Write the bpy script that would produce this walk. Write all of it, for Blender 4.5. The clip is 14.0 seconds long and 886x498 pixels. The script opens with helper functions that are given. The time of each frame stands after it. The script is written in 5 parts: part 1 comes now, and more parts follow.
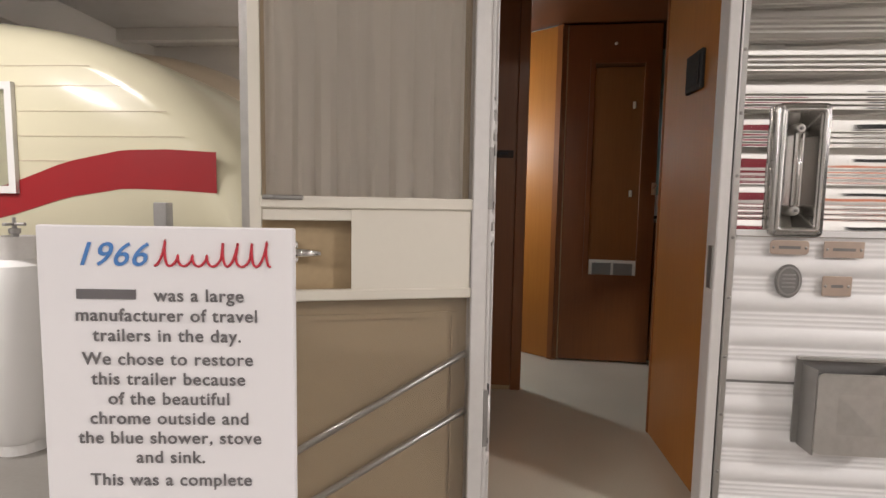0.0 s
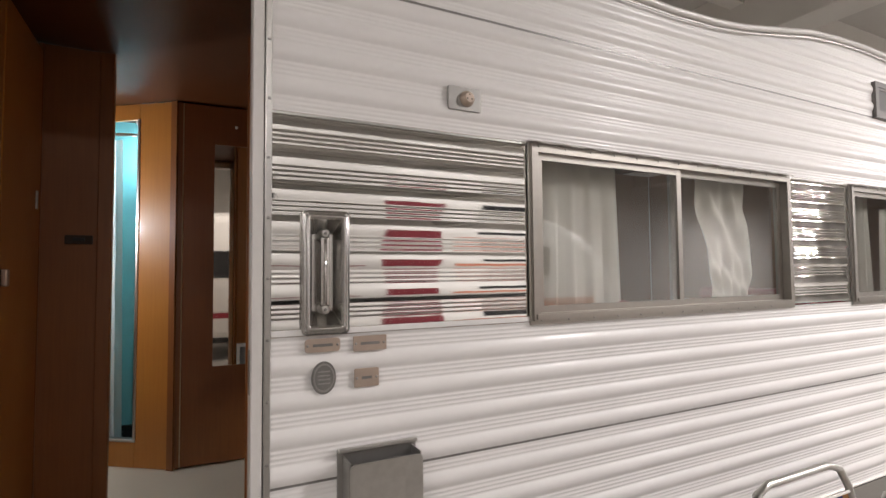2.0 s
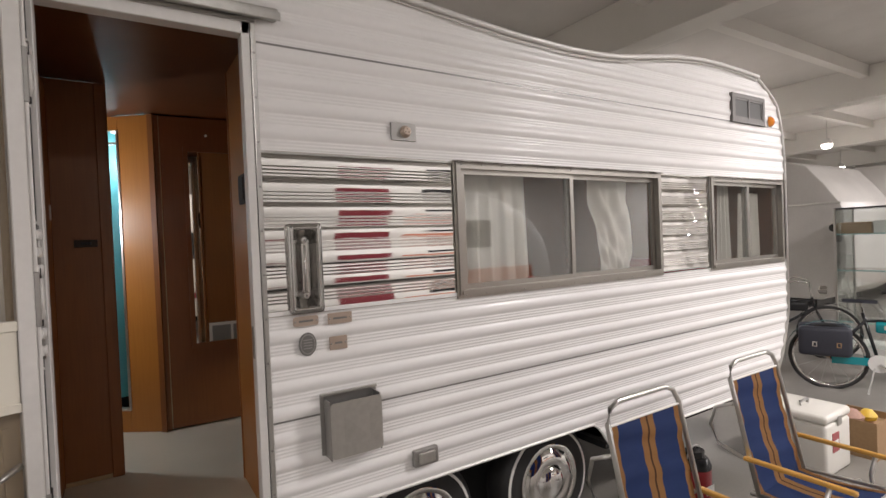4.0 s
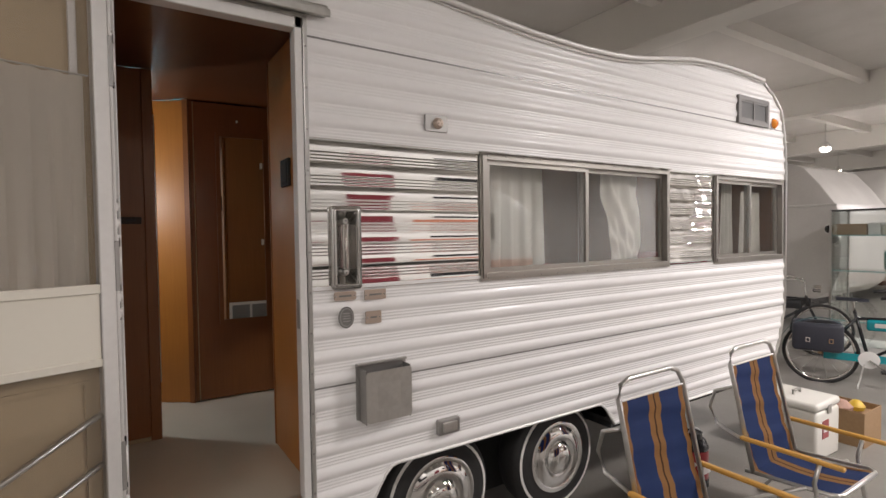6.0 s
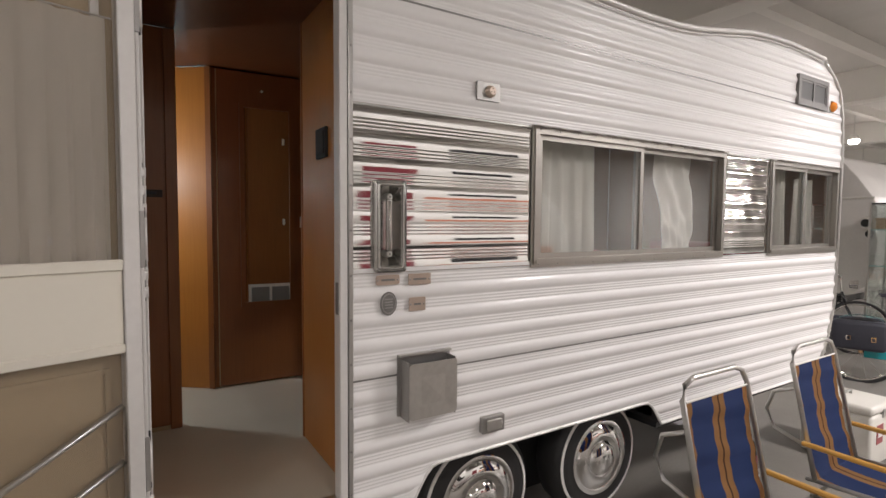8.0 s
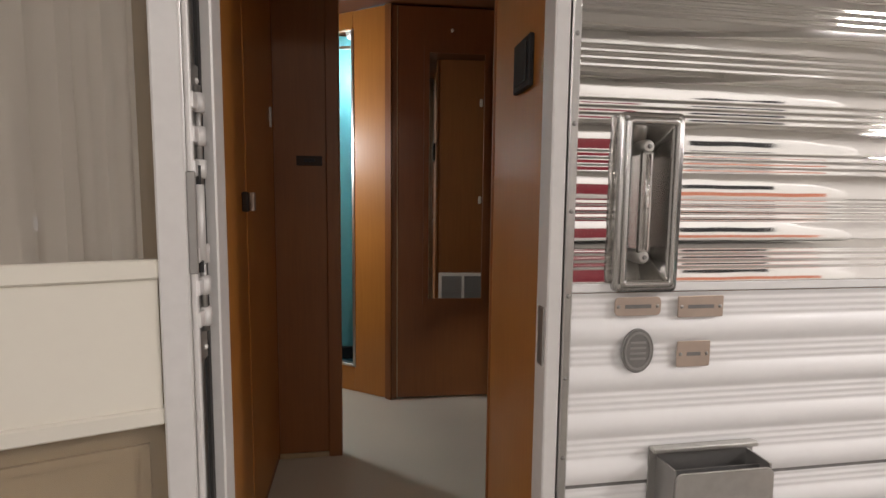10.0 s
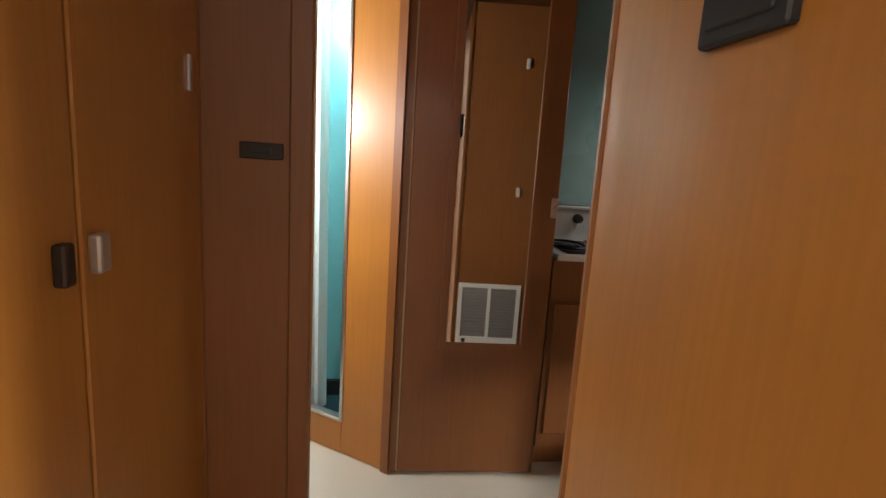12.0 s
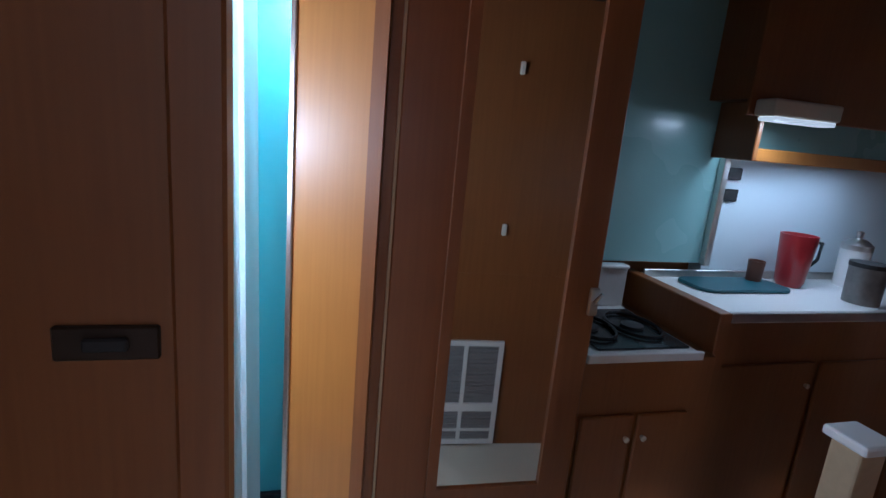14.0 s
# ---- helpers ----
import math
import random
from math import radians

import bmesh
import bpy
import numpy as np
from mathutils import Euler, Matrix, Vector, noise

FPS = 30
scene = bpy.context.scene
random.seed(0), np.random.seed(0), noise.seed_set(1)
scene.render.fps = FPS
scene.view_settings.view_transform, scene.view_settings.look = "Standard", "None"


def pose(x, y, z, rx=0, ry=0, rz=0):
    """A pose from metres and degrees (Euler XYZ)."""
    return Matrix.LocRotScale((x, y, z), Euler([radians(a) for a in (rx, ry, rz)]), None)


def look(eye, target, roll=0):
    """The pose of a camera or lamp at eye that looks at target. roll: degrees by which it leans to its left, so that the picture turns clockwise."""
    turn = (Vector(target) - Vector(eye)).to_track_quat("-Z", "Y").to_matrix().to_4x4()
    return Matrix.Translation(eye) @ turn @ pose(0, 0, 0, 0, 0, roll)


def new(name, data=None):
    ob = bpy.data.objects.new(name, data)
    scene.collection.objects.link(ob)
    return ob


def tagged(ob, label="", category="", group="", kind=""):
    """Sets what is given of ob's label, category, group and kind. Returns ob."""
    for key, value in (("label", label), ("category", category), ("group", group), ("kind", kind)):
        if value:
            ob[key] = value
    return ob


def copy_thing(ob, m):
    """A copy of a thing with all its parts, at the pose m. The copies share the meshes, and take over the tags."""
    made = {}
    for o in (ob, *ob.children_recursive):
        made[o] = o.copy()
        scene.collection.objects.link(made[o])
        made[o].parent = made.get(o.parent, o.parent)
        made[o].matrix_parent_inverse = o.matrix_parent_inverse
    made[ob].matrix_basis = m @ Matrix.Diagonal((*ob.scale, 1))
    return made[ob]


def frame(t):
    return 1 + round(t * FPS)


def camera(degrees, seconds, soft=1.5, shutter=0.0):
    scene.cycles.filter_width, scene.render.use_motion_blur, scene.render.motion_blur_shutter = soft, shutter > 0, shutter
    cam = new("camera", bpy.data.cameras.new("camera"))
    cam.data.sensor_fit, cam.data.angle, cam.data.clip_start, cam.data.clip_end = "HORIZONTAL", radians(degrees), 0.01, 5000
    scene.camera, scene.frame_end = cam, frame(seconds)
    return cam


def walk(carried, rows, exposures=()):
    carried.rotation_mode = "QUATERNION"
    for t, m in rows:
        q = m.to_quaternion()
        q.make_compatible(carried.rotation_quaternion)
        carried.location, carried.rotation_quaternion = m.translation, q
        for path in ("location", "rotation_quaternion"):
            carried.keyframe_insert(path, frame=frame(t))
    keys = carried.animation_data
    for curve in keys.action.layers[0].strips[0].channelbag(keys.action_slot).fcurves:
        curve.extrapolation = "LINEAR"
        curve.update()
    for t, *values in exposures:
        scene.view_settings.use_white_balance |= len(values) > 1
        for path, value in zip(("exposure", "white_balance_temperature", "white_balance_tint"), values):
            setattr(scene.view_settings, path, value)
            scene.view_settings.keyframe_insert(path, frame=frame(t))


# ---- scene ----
cam = camera(82.0, 14.0)
PATH = [
    (0, (-0.573, -1.451, 1.520), (-0.734, 0.535, 1.346), 1.0),
    (0.5, (-0.561, -1.379, 1.517), (-0.366, 0.611, 1.476), 2.1),
    (1, (-0.444, -1.331, 1.563), (0.116, 0.589, 1.588), 3.5),
    (1.5, (-0.305, -1.324, 1.622), (0.540, 0.489, 1.670), 2.2),
    (2, (-0.100, -1.455, 1.624), (0.799, 0.329, 1.714), -0.5),
    (2.5, (0.024, -1.589, 1.762), (0.988, 0.163, 1.727), -0.7),
    (5, (-0.559, -2.092, 1.688), (0.544, -0.424, 1.663), -2.0),
    (5.5, (-0.555, -2.066, 1.688), (0.552, -0.401, 1.642), -1.0),
    (6, (-0.565, -2.036, 1.68), (0.518, -0.355, 1.618), -0.8),
    (6.5, (-0.608, -2.009, 1.673), (0.471, -0.326, 1.61), -0.7),
    (7, (-0.65, -1.987, 1.653), (0.441, -0.312, 1.584), 0.0),
    (9.5, (-0.393, -1.143, 1.647), (0.273, 0.734, 1.465), 1.0),
    (10, (-0.302, -0.941, 1.632), (0.017, 1.023, 1.435), 0.6),
    (10.5, (-0.221, -0.778, 1.608), (-0.055, 1.185, 1.264), -0.3),
    (11, (-0.229, -0.563, 1.609), (-0.1, 1.403, 1.264), 0.4),
    (11.5, (-0.284, -0.312, 1.747), (0.081, 1.619, 1.376), 2.7),
    (12, (-0.235, -0.142, 1.775), (0.034, 1.809, 1.428), 3.6),
    (12.5, (-0.248, 0.091, 1.869), (-0.108, 2.027, 1.386), 3.3),
    (13, (-0.291, 0.235, 1.919), (0.139, 2.116, 1.391), 6.7),
    (13.5, (-0.285, 0.298, 1.997), (0.263, 2.161, 1.517), 6.4),
    (14, (-0.304, 0.516, 2.001), (0.221, 2.394, 1.557), 5.2),
]
EXPOSURES = [(0, 0.3, 6250, 10), (1, 0.25, 6250, 10), (1.5, 0.15, 6250, 10), (2.5, 0.05, 6200, 10), (7, 0.0, 6200, 10), (10, 0.25, 6250, 10), (10.5, 0.45, 6350, 10), (11, 0.58, 6500, 9), (11.5, 1.1, 6600, 8), (12, 1.36, 6450, 7), (12.5, 1.05, 5300, 6), (13, 0.76, 4450, 7), (13.5, 0.72, 4400, 7), (14, 0.84, 4550, 7)]
walk(cam, [(t, look(eye, target, roll)) for t, eye, target, roll in PATH], EXPOSURES)

# ---- light ----
world = bpy.data.worlds.new("world")
world.use_nodes = True
world.node_tree.nodes["Background"].inputs["Color"].default_value = (0.9, 0.9, 1.0, 1)
world.node_tree.nodes["Background"].inputs["Strength"].default_value = 0.0
scene.world = world


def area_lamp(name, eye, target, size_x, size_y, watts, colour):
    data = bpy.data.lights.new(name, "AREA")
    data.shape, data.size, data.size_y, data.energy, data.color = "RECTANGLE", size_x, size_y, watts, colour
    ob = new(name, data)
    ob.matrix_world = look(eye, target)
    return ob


LAMP_WARM = (1.0, 0.91, 0.87)
# Last spot is out of view, added to brighten the reflected south wall.
LAMP_SPOTS = [(4.3, -2.8, 190), (0.3, -4.7, 34), (-3.6, -3.8, 88), (-6.5, -1.6, 140), (9.5, -2.4, 230), (14.5, -1.2, 230), (9.0, -6.4, 200), (-5.5, -7.4, 150), (-4.6, 0.4, 85), (-2.4, 8.3, 190), (9.5, 5.5, 200), (3.0, 6.5, 110), (17.3, 4.6, 260), (25.0, 7.0, 200), (16.5, -7.2, 330)]
for lx, ly, watts in LAMP_SPOTS:
    area_lamp("hall_light", (lx, ly, 3.86), (lx, ly, 0), 0.5, 0.5, watts, LAMP_WARM)
# Second entry is an unseen lamp added inside the stall to brighten its walls.
BATH_LAMPS = [(-0.95, 1.63, 1.95, 18), (-0.30, 2.00, 2.34, 4)]
for bx, by, bz, watts in BATH_LAMPS:
    bath = bpy.data.lights.new("bath_light", "POINT")
    bath.energy, bath.color, bath.shadow_soft_size = watts, (0.90, 0.96, 1.0), 0.05
    new("bath_light", bath).location = (bx, by, bz - 0.02)
# Light added below the unlit strip lamp to brighten stove and teal wall.
kitchen_fill = area_lamp("added_kitchen_light", (1.18, 1.838, 2.118), (1.05, 1.95, 1.2), 0.24, 0.05, 0.8, (1.0, 0.97, 0.92))
# Unseen lamp without a fixture, added to brighten the splash wall.
unseen_sink_fill = area_lamp("unseen_sink_fill", (1.50, 1.93, 1.985), (1.50, 1.96, 1.2), 0.5, 0.06, 0.55, (0.97, 0.98, 1.0))

# ---- materials ----


def material(name, colour, rough=0.5, metal=0.0, grain=0.0, scale=(8, 8, 8), bump=0.0, stain=0.0, random_piece=0.0, coat=0.0, second=None, alpha=1.0, transmission=0.0):
    m = bpy.data.materials.new(name)
    m.use_nodes = True
    nodes, links = m.node_tree.nodes, m.node_tree.links
    p = nodes["Principled BSDF"]
    p.inputs["Base Color"].default_value = (*colour, 1)
    p.inputs["Roughness"].default_value = rough
    p.inputs["Metallic"].default_value = metal
    p.inputs["Coat Weight"].default_value = coat
    p.inputs["Coat Roughness"].default_value = 0.12
    p.inputs["Alpha"].default_value = alpha
    p.inputs["Transmission Weight"].default_value = transmission
    if grain or bump or stain or random_piece:
        tex = nodes.new("ShaderNodeTexCoord")
        mapping = nodes.new("ShaderNodeMapping")
        mapping.inputs["Scale"].default_value = scale
        links.new(tex.outputs["Object"], mapping.inputs["Vector"])
        fine = nodes.new("ShaderNodeTexNoise")
        fine.inputs["Scale"].default_value, fine.inputs["Detail"].default_value = 6.0, 6.0
        links.new(mapping.outputs["Vector"], fine.inputs["Vector"])
        large = nodes.new("ShaderNodeTexNoise")
        large.inputs["Scale"].default_value, large.inputs["Detail"].default_value = 1.7, 3.0
        links.new(tex.outputs["Object"], large.inputs["Vector"])
        dark = second or tuple(c * 0.45 for c in colour)
        ramp = nodes.new("ShaderNodeMapRange")
        ramp.inputs["From Min"].default_value, ramp.inputs["From Max"].default_value = 0.35, 0.7
        ramp.inputs["To Max"].default_value = grain
        links.new(fine.outputs["Fac"], ramp.inputs["Value"])
        mix = nodes.new("ShaderNodeMix")
        mix.data_type = "RGBA"
        mix.inputs["A"].default_value, mix.inputs["B"].default_value = (*colour, 1), (*dark, 1)
        links.new(ramp.outputs["Result"], mix.inputs["Factor"])
        ramp2 = nodes.new("ShaderNodeMapRange")
        ramp2.inputs["From Min"].default_value, ramp2.inputs["From Max"].default_value = 0.4, 0.75
        ramp2.inputs["To Max"].default_value = stain
        links.new(large.outputs["Fac"], ramp2.inputs["Value"])
        mix2 = nodes.new("ShaderNodeMix")
        mix2.data_type = "RGBA"
        mix2.inputs["B"].default_value = (*dark, 1)
        links.new(mix.outputs["Result"], mix2.inputs["A"])
        links.new(ramp2.outputs["Result"], mix2.inputs["Factor"])
        links.new(mix2.outputs["Result"], p.inputs["Base Color"])
        rr = nodes.new("ShaderNodeMapRange")
        rr.inputs["To Min"].default_value, rr.inputs["To Max"].default_value = max(0.02, rough * 0.8), min(1, rough * 1.25)
        links.new(large.outputs["Fac"], rr.inputs["Value"])
        links.new(rr.outputs["Result"], p.inputs["Roughness"])
        if bump:
            b = nodes.new("ShaderNodeBump")
            b.inputs["Strength"].default_value, b.inputs["Distance"].default_value = bump, 0.004
            links.new(fine.outputs["Fac"], b.inputs["Height"])
            links.new(b.outputs["Normal"], p.inputs["Normal"])
    return m


def glow(name, colour, strength):
    m = bpy.data.materials.new(name)
    m.use_nodes = True
    p = m.node_tree.nodes["Principled BSDF"]
    p.inputs["Base Color"].default_value = (*colour, 1)
    p.inputs["Emission Color"].default_value = (*colour, 1)
    p.inputs["Emission Strength"].default_value = strength
    return m


def glass(name, colour=(1, 1, 1), rough=0.0):
    m = bpy.data.materials.new(name)
    m.use_nodes = True
    nodes, links = m.node_tree.nodes, m.node_tree.links
    nodes.remove(nodes["Principled BSDF"])
    see = nodes.new("ShaderNodeBsdfTransparent")
    see.inputs["Color"].default_value = (*colour, 1)
    shine = nodes.new("ShaderNodeBsdfGlossy")
    shine.inputs["Roughness"].default_value = rough
    edge = nodes.new("ShaderNodeLayerWeight")
    edge.inputs["Blend"].default_value = 0.5
    power = nodes.new("ShaderNodeMath")
    power.operation = "POWER"
    power.inputs[1].default_value = 3.0
    links.new(edge.outputs["Facing"], power.inputs[0])
    fres = nodes.new("ShaderNodeMapRange")
    fres.inputs["To Min"].default_value, fres.inputs["To Max"].default_value = 0.13, 0.8
    links.new(power.outputs["Value"], fres.inputs["Value"])
    mix = nodes.new("ShaderNodeMixShader")
    links.new(fres.outputs["Result"], mix.inputs["Fac"])
    links.new(see.outputs["BSDF"], mix.inputs[1])
    links.new(shine.outputs["BSDF"], mix.inputs[2])
    links.new(mix.outputs["Shader"], nodes["Material Output"].inputs["Surface"])
    return m


def mesh_screen(name, colour, cover):
    """Woven insect screen: threads that let part of the light through."""
    m = bpy.data.materials.new(name)
    m.use_nodes = True
    nodes, links = m.node_tree.nodes, m.node_tree.links
    p = nodes["Principled BSDF"]
    p.inputs["Base Color"].default_value = (*colour, 1)
    p.inputs["Roughness"].default_value = 0.6
    see = nodes.new("ShaderNodeBsdfTransparent")
    mix = nodes.new("ShaderNodeMixShader")
    mix.inputs["Fac"].default_value = cover
    links.new(see.outputs["BSDF"], mix.inputs[1])
    links.new(p.outputs["BSDF"], mix.inputs[2])
    links.new(mix.outputs["Shader"], nodes["Material Output"].inputs["Surface"])
    return m


M = {
    "enamel": material("white_enamel", (0.80, 0.785, 0.765), 0.40, grain=0.06, stain=0.12, coat=0.10, second=(0.6, 0.58, 0.54)),
    "chrome": material("polished_chrome", (0.84, 0.83, 0.81), 0.045, 1.0, stain=0.1, second=(0.66, 0.64, 0.61)),
    "alu": material("aluminium", (0.62, 0.61, 0.58), 0.33, 1.0, grain=0.25, bump=0.05, stain=0.3, second=(0.4, 0.39, 0.37)),
    "window_alu": material("dull_window_aluminium", (0.37, 0.35, 0.315), 0.36, 0.9, grain=0.25, bump=0.05, stain=0.35, second=(0.30, 0.285, 0.26)),
    "maroon": material("maroon_enamel", (0.17, 0.012, 0.022), 0.35, stain=0.2, coat=0.3, second=(0.12, 0.01, 0.016)),
    # Darker than the wall lining, for the trailer ceiling only.
    "ceiling_ply": material("dark_ply", (0.115, 0.038, 0.011), 0.4, grain=0.3, scale=(22, 1.1, 22), stain=0.35, second=(0.07, 0.022, 0.007)),
    "salmon": material("salmon_enamel", (0.52, 0.20, 0.12), 0.35, stain=0.2, coat=0.2, second=(0.42, 0.16, 0.10)),
    "alu_painted": material("dull_painted_aluminium", (0.72, 0.70, 0.67), 0.42, 0.2, grain=0.15, stain=0.25, second=(0.5, 0.48, 0.45)),
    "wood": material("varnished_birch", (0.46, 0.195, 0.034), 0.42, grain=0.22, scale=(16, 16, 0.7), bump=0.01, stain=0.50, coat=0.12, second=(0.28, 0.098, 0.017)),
    # Darker birch; on the furnace cabinet's back it stands in for shade.
    "wood_dark": material("dark_and_shaded_birch", (0.25, 0.094, 0.024), 0.42, grain=0.26, scale=(16, 16, 0.7), bump=0.01, stain=0.50, coat=0.10, second=(0.14, 0.042, 0.010)),
    "lino": material("cream_linoleum", (0.62, 0.58, 0.47), 0.4, grain=0.2, scale=(30, 30, 30), stain=0.25, second=(0.45, 0.41, 0.32)),
    "concrete": material("polished_concrete", (0.25, 0.235, 0.21), 0.42, grain=0.3, stain=0.5, bump=0.04, second=(0.18, 0.165, 0.145)),
    "plaster": material("white_painted_plaster", (0.74, 0.72, 0.69), 0.8, grain=0.1, stain=0.15, second=(0.5, 0.48, 0.45)),
    "ceiling": material("grey_white_ceiling", (0.60, 0.58, 0.55), 0.85, grain=0.1, stain=0.2, second=(0.38, 0.36, 0.33)),
    "beam": material("white_painted_beam", (0.70, 0.68, 0.64), 0.7, grain=0.08, stain=0.1, second=(0.55, 0.53, 0.5)),
    "mirror": material("mirror_glass", (0.84, 0.78, 0.70), 0.02, 1.0),
    "glass": glass("window_glass", (0.95, 0.96, 0.95)),
    "case_glass": glass("display_glass", (0.96, 0.985, 0.975)),
    "screen": mesh_screen("insect_screen", (0.36, 0.32, 0.27), 0.13),
    "tan": material("tan_door_panel", (0.44, 0.33, 0.19), 0.5, grain=0.15, stain=0.2),
    "cream": material("cream_enamel", (0.74, 0.70, 0.60), 0.35, grain=0.06, stain=0.12, second=(0.6, 0.56, 0.47)),
    "curtain": material("grey_linen_curtain", (0.80, 0.74, 0.64), 0.9, grain=0.25, scale=(60, 60, 60), bump=0.08, second=(0.5, 0.47, 0.41)),
    "satin": material("ivory_satin_curtain", (0.84, 0.81, 0.74), 0.45, grain=0.1, stain=0.1, second=(0.72, 0.69, 0.62)),
    "shower_curtain": material("white_shower_curtain", (0.80, 0.84, 0.82), 0.55, stain=0.1, second=(0.65, 0.7, 0.7)),
    "teal": material("turquoise_enamel", (0.20, 0.52, 0.56), 0.25, grain=0.05, stain=0.12, coat=0.3, second=(0.02, 0.33, 0.37)),
    "teal_dark": material("dark_teal_pan", (0.03, 0.10, 0.12), 0.4, grain=0.2, stain=0.2),
    "teal_wall": material("dull_teal_wall", (0.28, 0.46, 0.45), 0.28, grain=0.05, stain=0.15, coat=0.2, second=(0.26, 0.46, 0.44)),
    "pale": material("pale_blue_wall", (0.58, 0.65, 0.68), 0.4, grain=0.05, stain=0.1, second=(0.42, 0.56, 0.6)),
    "black": material("black_rubber", (0.018, 0.017, 0.016), 0.6, grain=0.3, bump=0.1, second=(0.03, 0.03, 0.03)),
    "black_paint": material("black_enamel", (0.02, 0.02, 0.021), 0.25, stain=0.2, second=(0.03, 0.03, 0.03)),
    "white_rubber": material("whitewall_rubber", (0.72, 0.70, 0.66), 0.6, stain=0.15, second=(0.6, 0.58, 0.54)),
    "grey_metal": material("dull_grey_steel", (0.40, 0.39, 0.37), 0.42, 0.85, grain=0.2, stain=0.35, second=(0.3, 0.29, 0.27)),
    "badge": material("tarnished_brass_badge", (0.52, 0.42, 0.34), 0.38, 0.6, grain=0.3, stain=0.4, second=(0.38, 0.31, 0.26)),
    "pewter": material("pewter_badge", (0.26, 0.25, 0.24), 0.45, 0.6, grain=0.4, stain=0.3, bump=0.2, second=(0.15, 0.15, 0.14)),
    "amber": material("amber_lens", (0.75, 0.24, 0.02), 0.2, coat=0.5),
    "blue_cloth": material("blue_canvas", (0.028, 0.058, 0.185), 0.8, grain=0.4, scale=(80, 80, 80), bump=0.15, stain=0.2, second=(0.02, 0.045, 0.15)),
    "tan_cloth": material("ochre_canvas", (0.40, 0.21, 0.075), 0.85, grain=0.4, scale=(80, 80, 80), bump=0.15, second=(0.3, 0.16, 0.05)),
    "brown_cloth": material("brown_canvas", (0.10, 0.045, 0.02), 0.9, grain=0.4, scale=(80, 80, 80), bump=0.15),
    "arm_wood": material("yellow_varnished_wood", (0.62, 0.33, 0.06), 0.35, grain=0.3, scale=(30, 2, 30), coat=0.4),
    "cooler": material("white_cooler_enamel", (0.72, 0.70, 0.64), 0.35, grain=0.08, stain=0.2, second=(0.55, 0.52, 0.45)),
    "red": material("red_enamel", (0.31, 0.018, 0.022), 0.3, stain=0.2, coat=0.3, second=(0.22, 0.012, 0.016)),
    "cardboard": material("brown_cardboard", (0.36, 0.23, 0.12), 0.85, grain=0.2, stain=0.2),
    "yellow": material("yellow_plastic", (0.70, 0.46, 0.05), 0.5, stain=0.1),
    "skin_tone_cloth": material("faded_pink_cloth", (0.45, 0.28, 0.22), 0.9, grain=0.3, stain=0.2),
    "white_paint": material("white_paint", (0.76, 0.75, 0.72), 0.4, stain=0.08, second=(0.6, 0.59, 0.56)),
    "paper": material("white_sign_board", (0.88, 0.86, 0.86), 0.55, stain=0.04, second=(0.8, 0.78, 0.78)),
    "ink": material("grey_ink", (0.16, 0.15, 0.15), 0.8),
    "ink_blue": material("blue_ink", (0.09, 0.24, 0.56), 0.8),
    "ink_red": material("red_ink", (0.55, 0.04, 0.06), 0.8),
    "lamp_glow": glow("lit_lamp_face", (1.0, 0.93, 0.82), 9.0),
    # Glow given to an unlit cream lens, to go with the added light.
    "added_lens_glow": glow("added_glow_strip_lens", (1.0, 0.95, 0.85), 0.28),
    "bath_glow": glow("lit_bath_bulb", (0.9, 0.97, 1.0), 12.0),
    "cream_trailer": material("cream_trailer_enamel", (0.72, 0.68, 0.49), 0.22, grain=0.04, stain=0.12, coat=0.4, second=(0.62, 0.58, 0.41)),
    # Tan for the cream caravan's nose in shade; its seams use it too.
    "shaded_nose_tan": material("shaded_nose_tan_enamel", (0.60, 0.50, 0.37), 0.3, grain=0.04, stain=0.12, coat=0.3),
    "silver": material("pale_grey_enamel", (0.60, 0.575, 0.54), 0.38, 0.0, grain=0.15, stain=0.35, second=(0.4, 0.38, 0.36)),
    "teal_paint": material("teal_bicycle_paint", (0.01, 0.26, 0.30), 0.25, coat=0.5, stain=0.1),
    "green_enamel": material("green_enamel_pot", (0.02, 0.17, 0.14), 0.25, coat=0.4, stain=0.15),
    "orange": material("orange_enamel_bowl", (0.66, 0.12, 0.04), 0.3, coat=0.3, stain=0.1),
    "leather": material("navy_leather_bag", (0.035, 0.037, 0.05), 0.55, grain=0.3, bump=0.2, stain=0.2, second=(0.02, 0.02, 0.03)),
    "vent_metal": material("weathered_grey_paint", (0.20, 0.19, 0.18), 0.5, 0.3, grain=0.2, stain=0.3),
    "smoke": material("smoked_pane", (0.12, 0.12, 0.115), 0.6, stain=0.2),
    "vent_mesh": material("grey_vent_mesh", (0.30, 0.29, 0.285), 0.6, 0.1, grain=0.2, scale=(60, 60, 60), stain=0.2),
    "dull_chrome": material("dull_pressed_chrome", (0.60, 0.585, 0.56), 0.20, 1.0, grain=0.15, stain=0.25, second=(0.42, 0.41, 0.39)),
    "bronze": material("dark_bronze", (0.045, 0.028, 0.018), 0.45, 0.4, grain=0.3, stain=0.3),
    "brown": material("brown_ceramic", (0.12, 0.05, 0.03), 0.35, stain=0.2),
}

# ---- building helpers ----
WORLD = set()


def thing(name, at, label, category, group="", kind="", turn=0.0, world_made=True):
    ob = new(name)
    ob.empty_display_size = 0.1
    ob.matrix_basis = pose(*at, 0, 0, turn)
    if world_made:
        WORLD.add(ob.name)
    return tagged(ob, label, category, group, kind)


def top(ob):
    while ob.parent:
        ob = ob.parent
    return ob


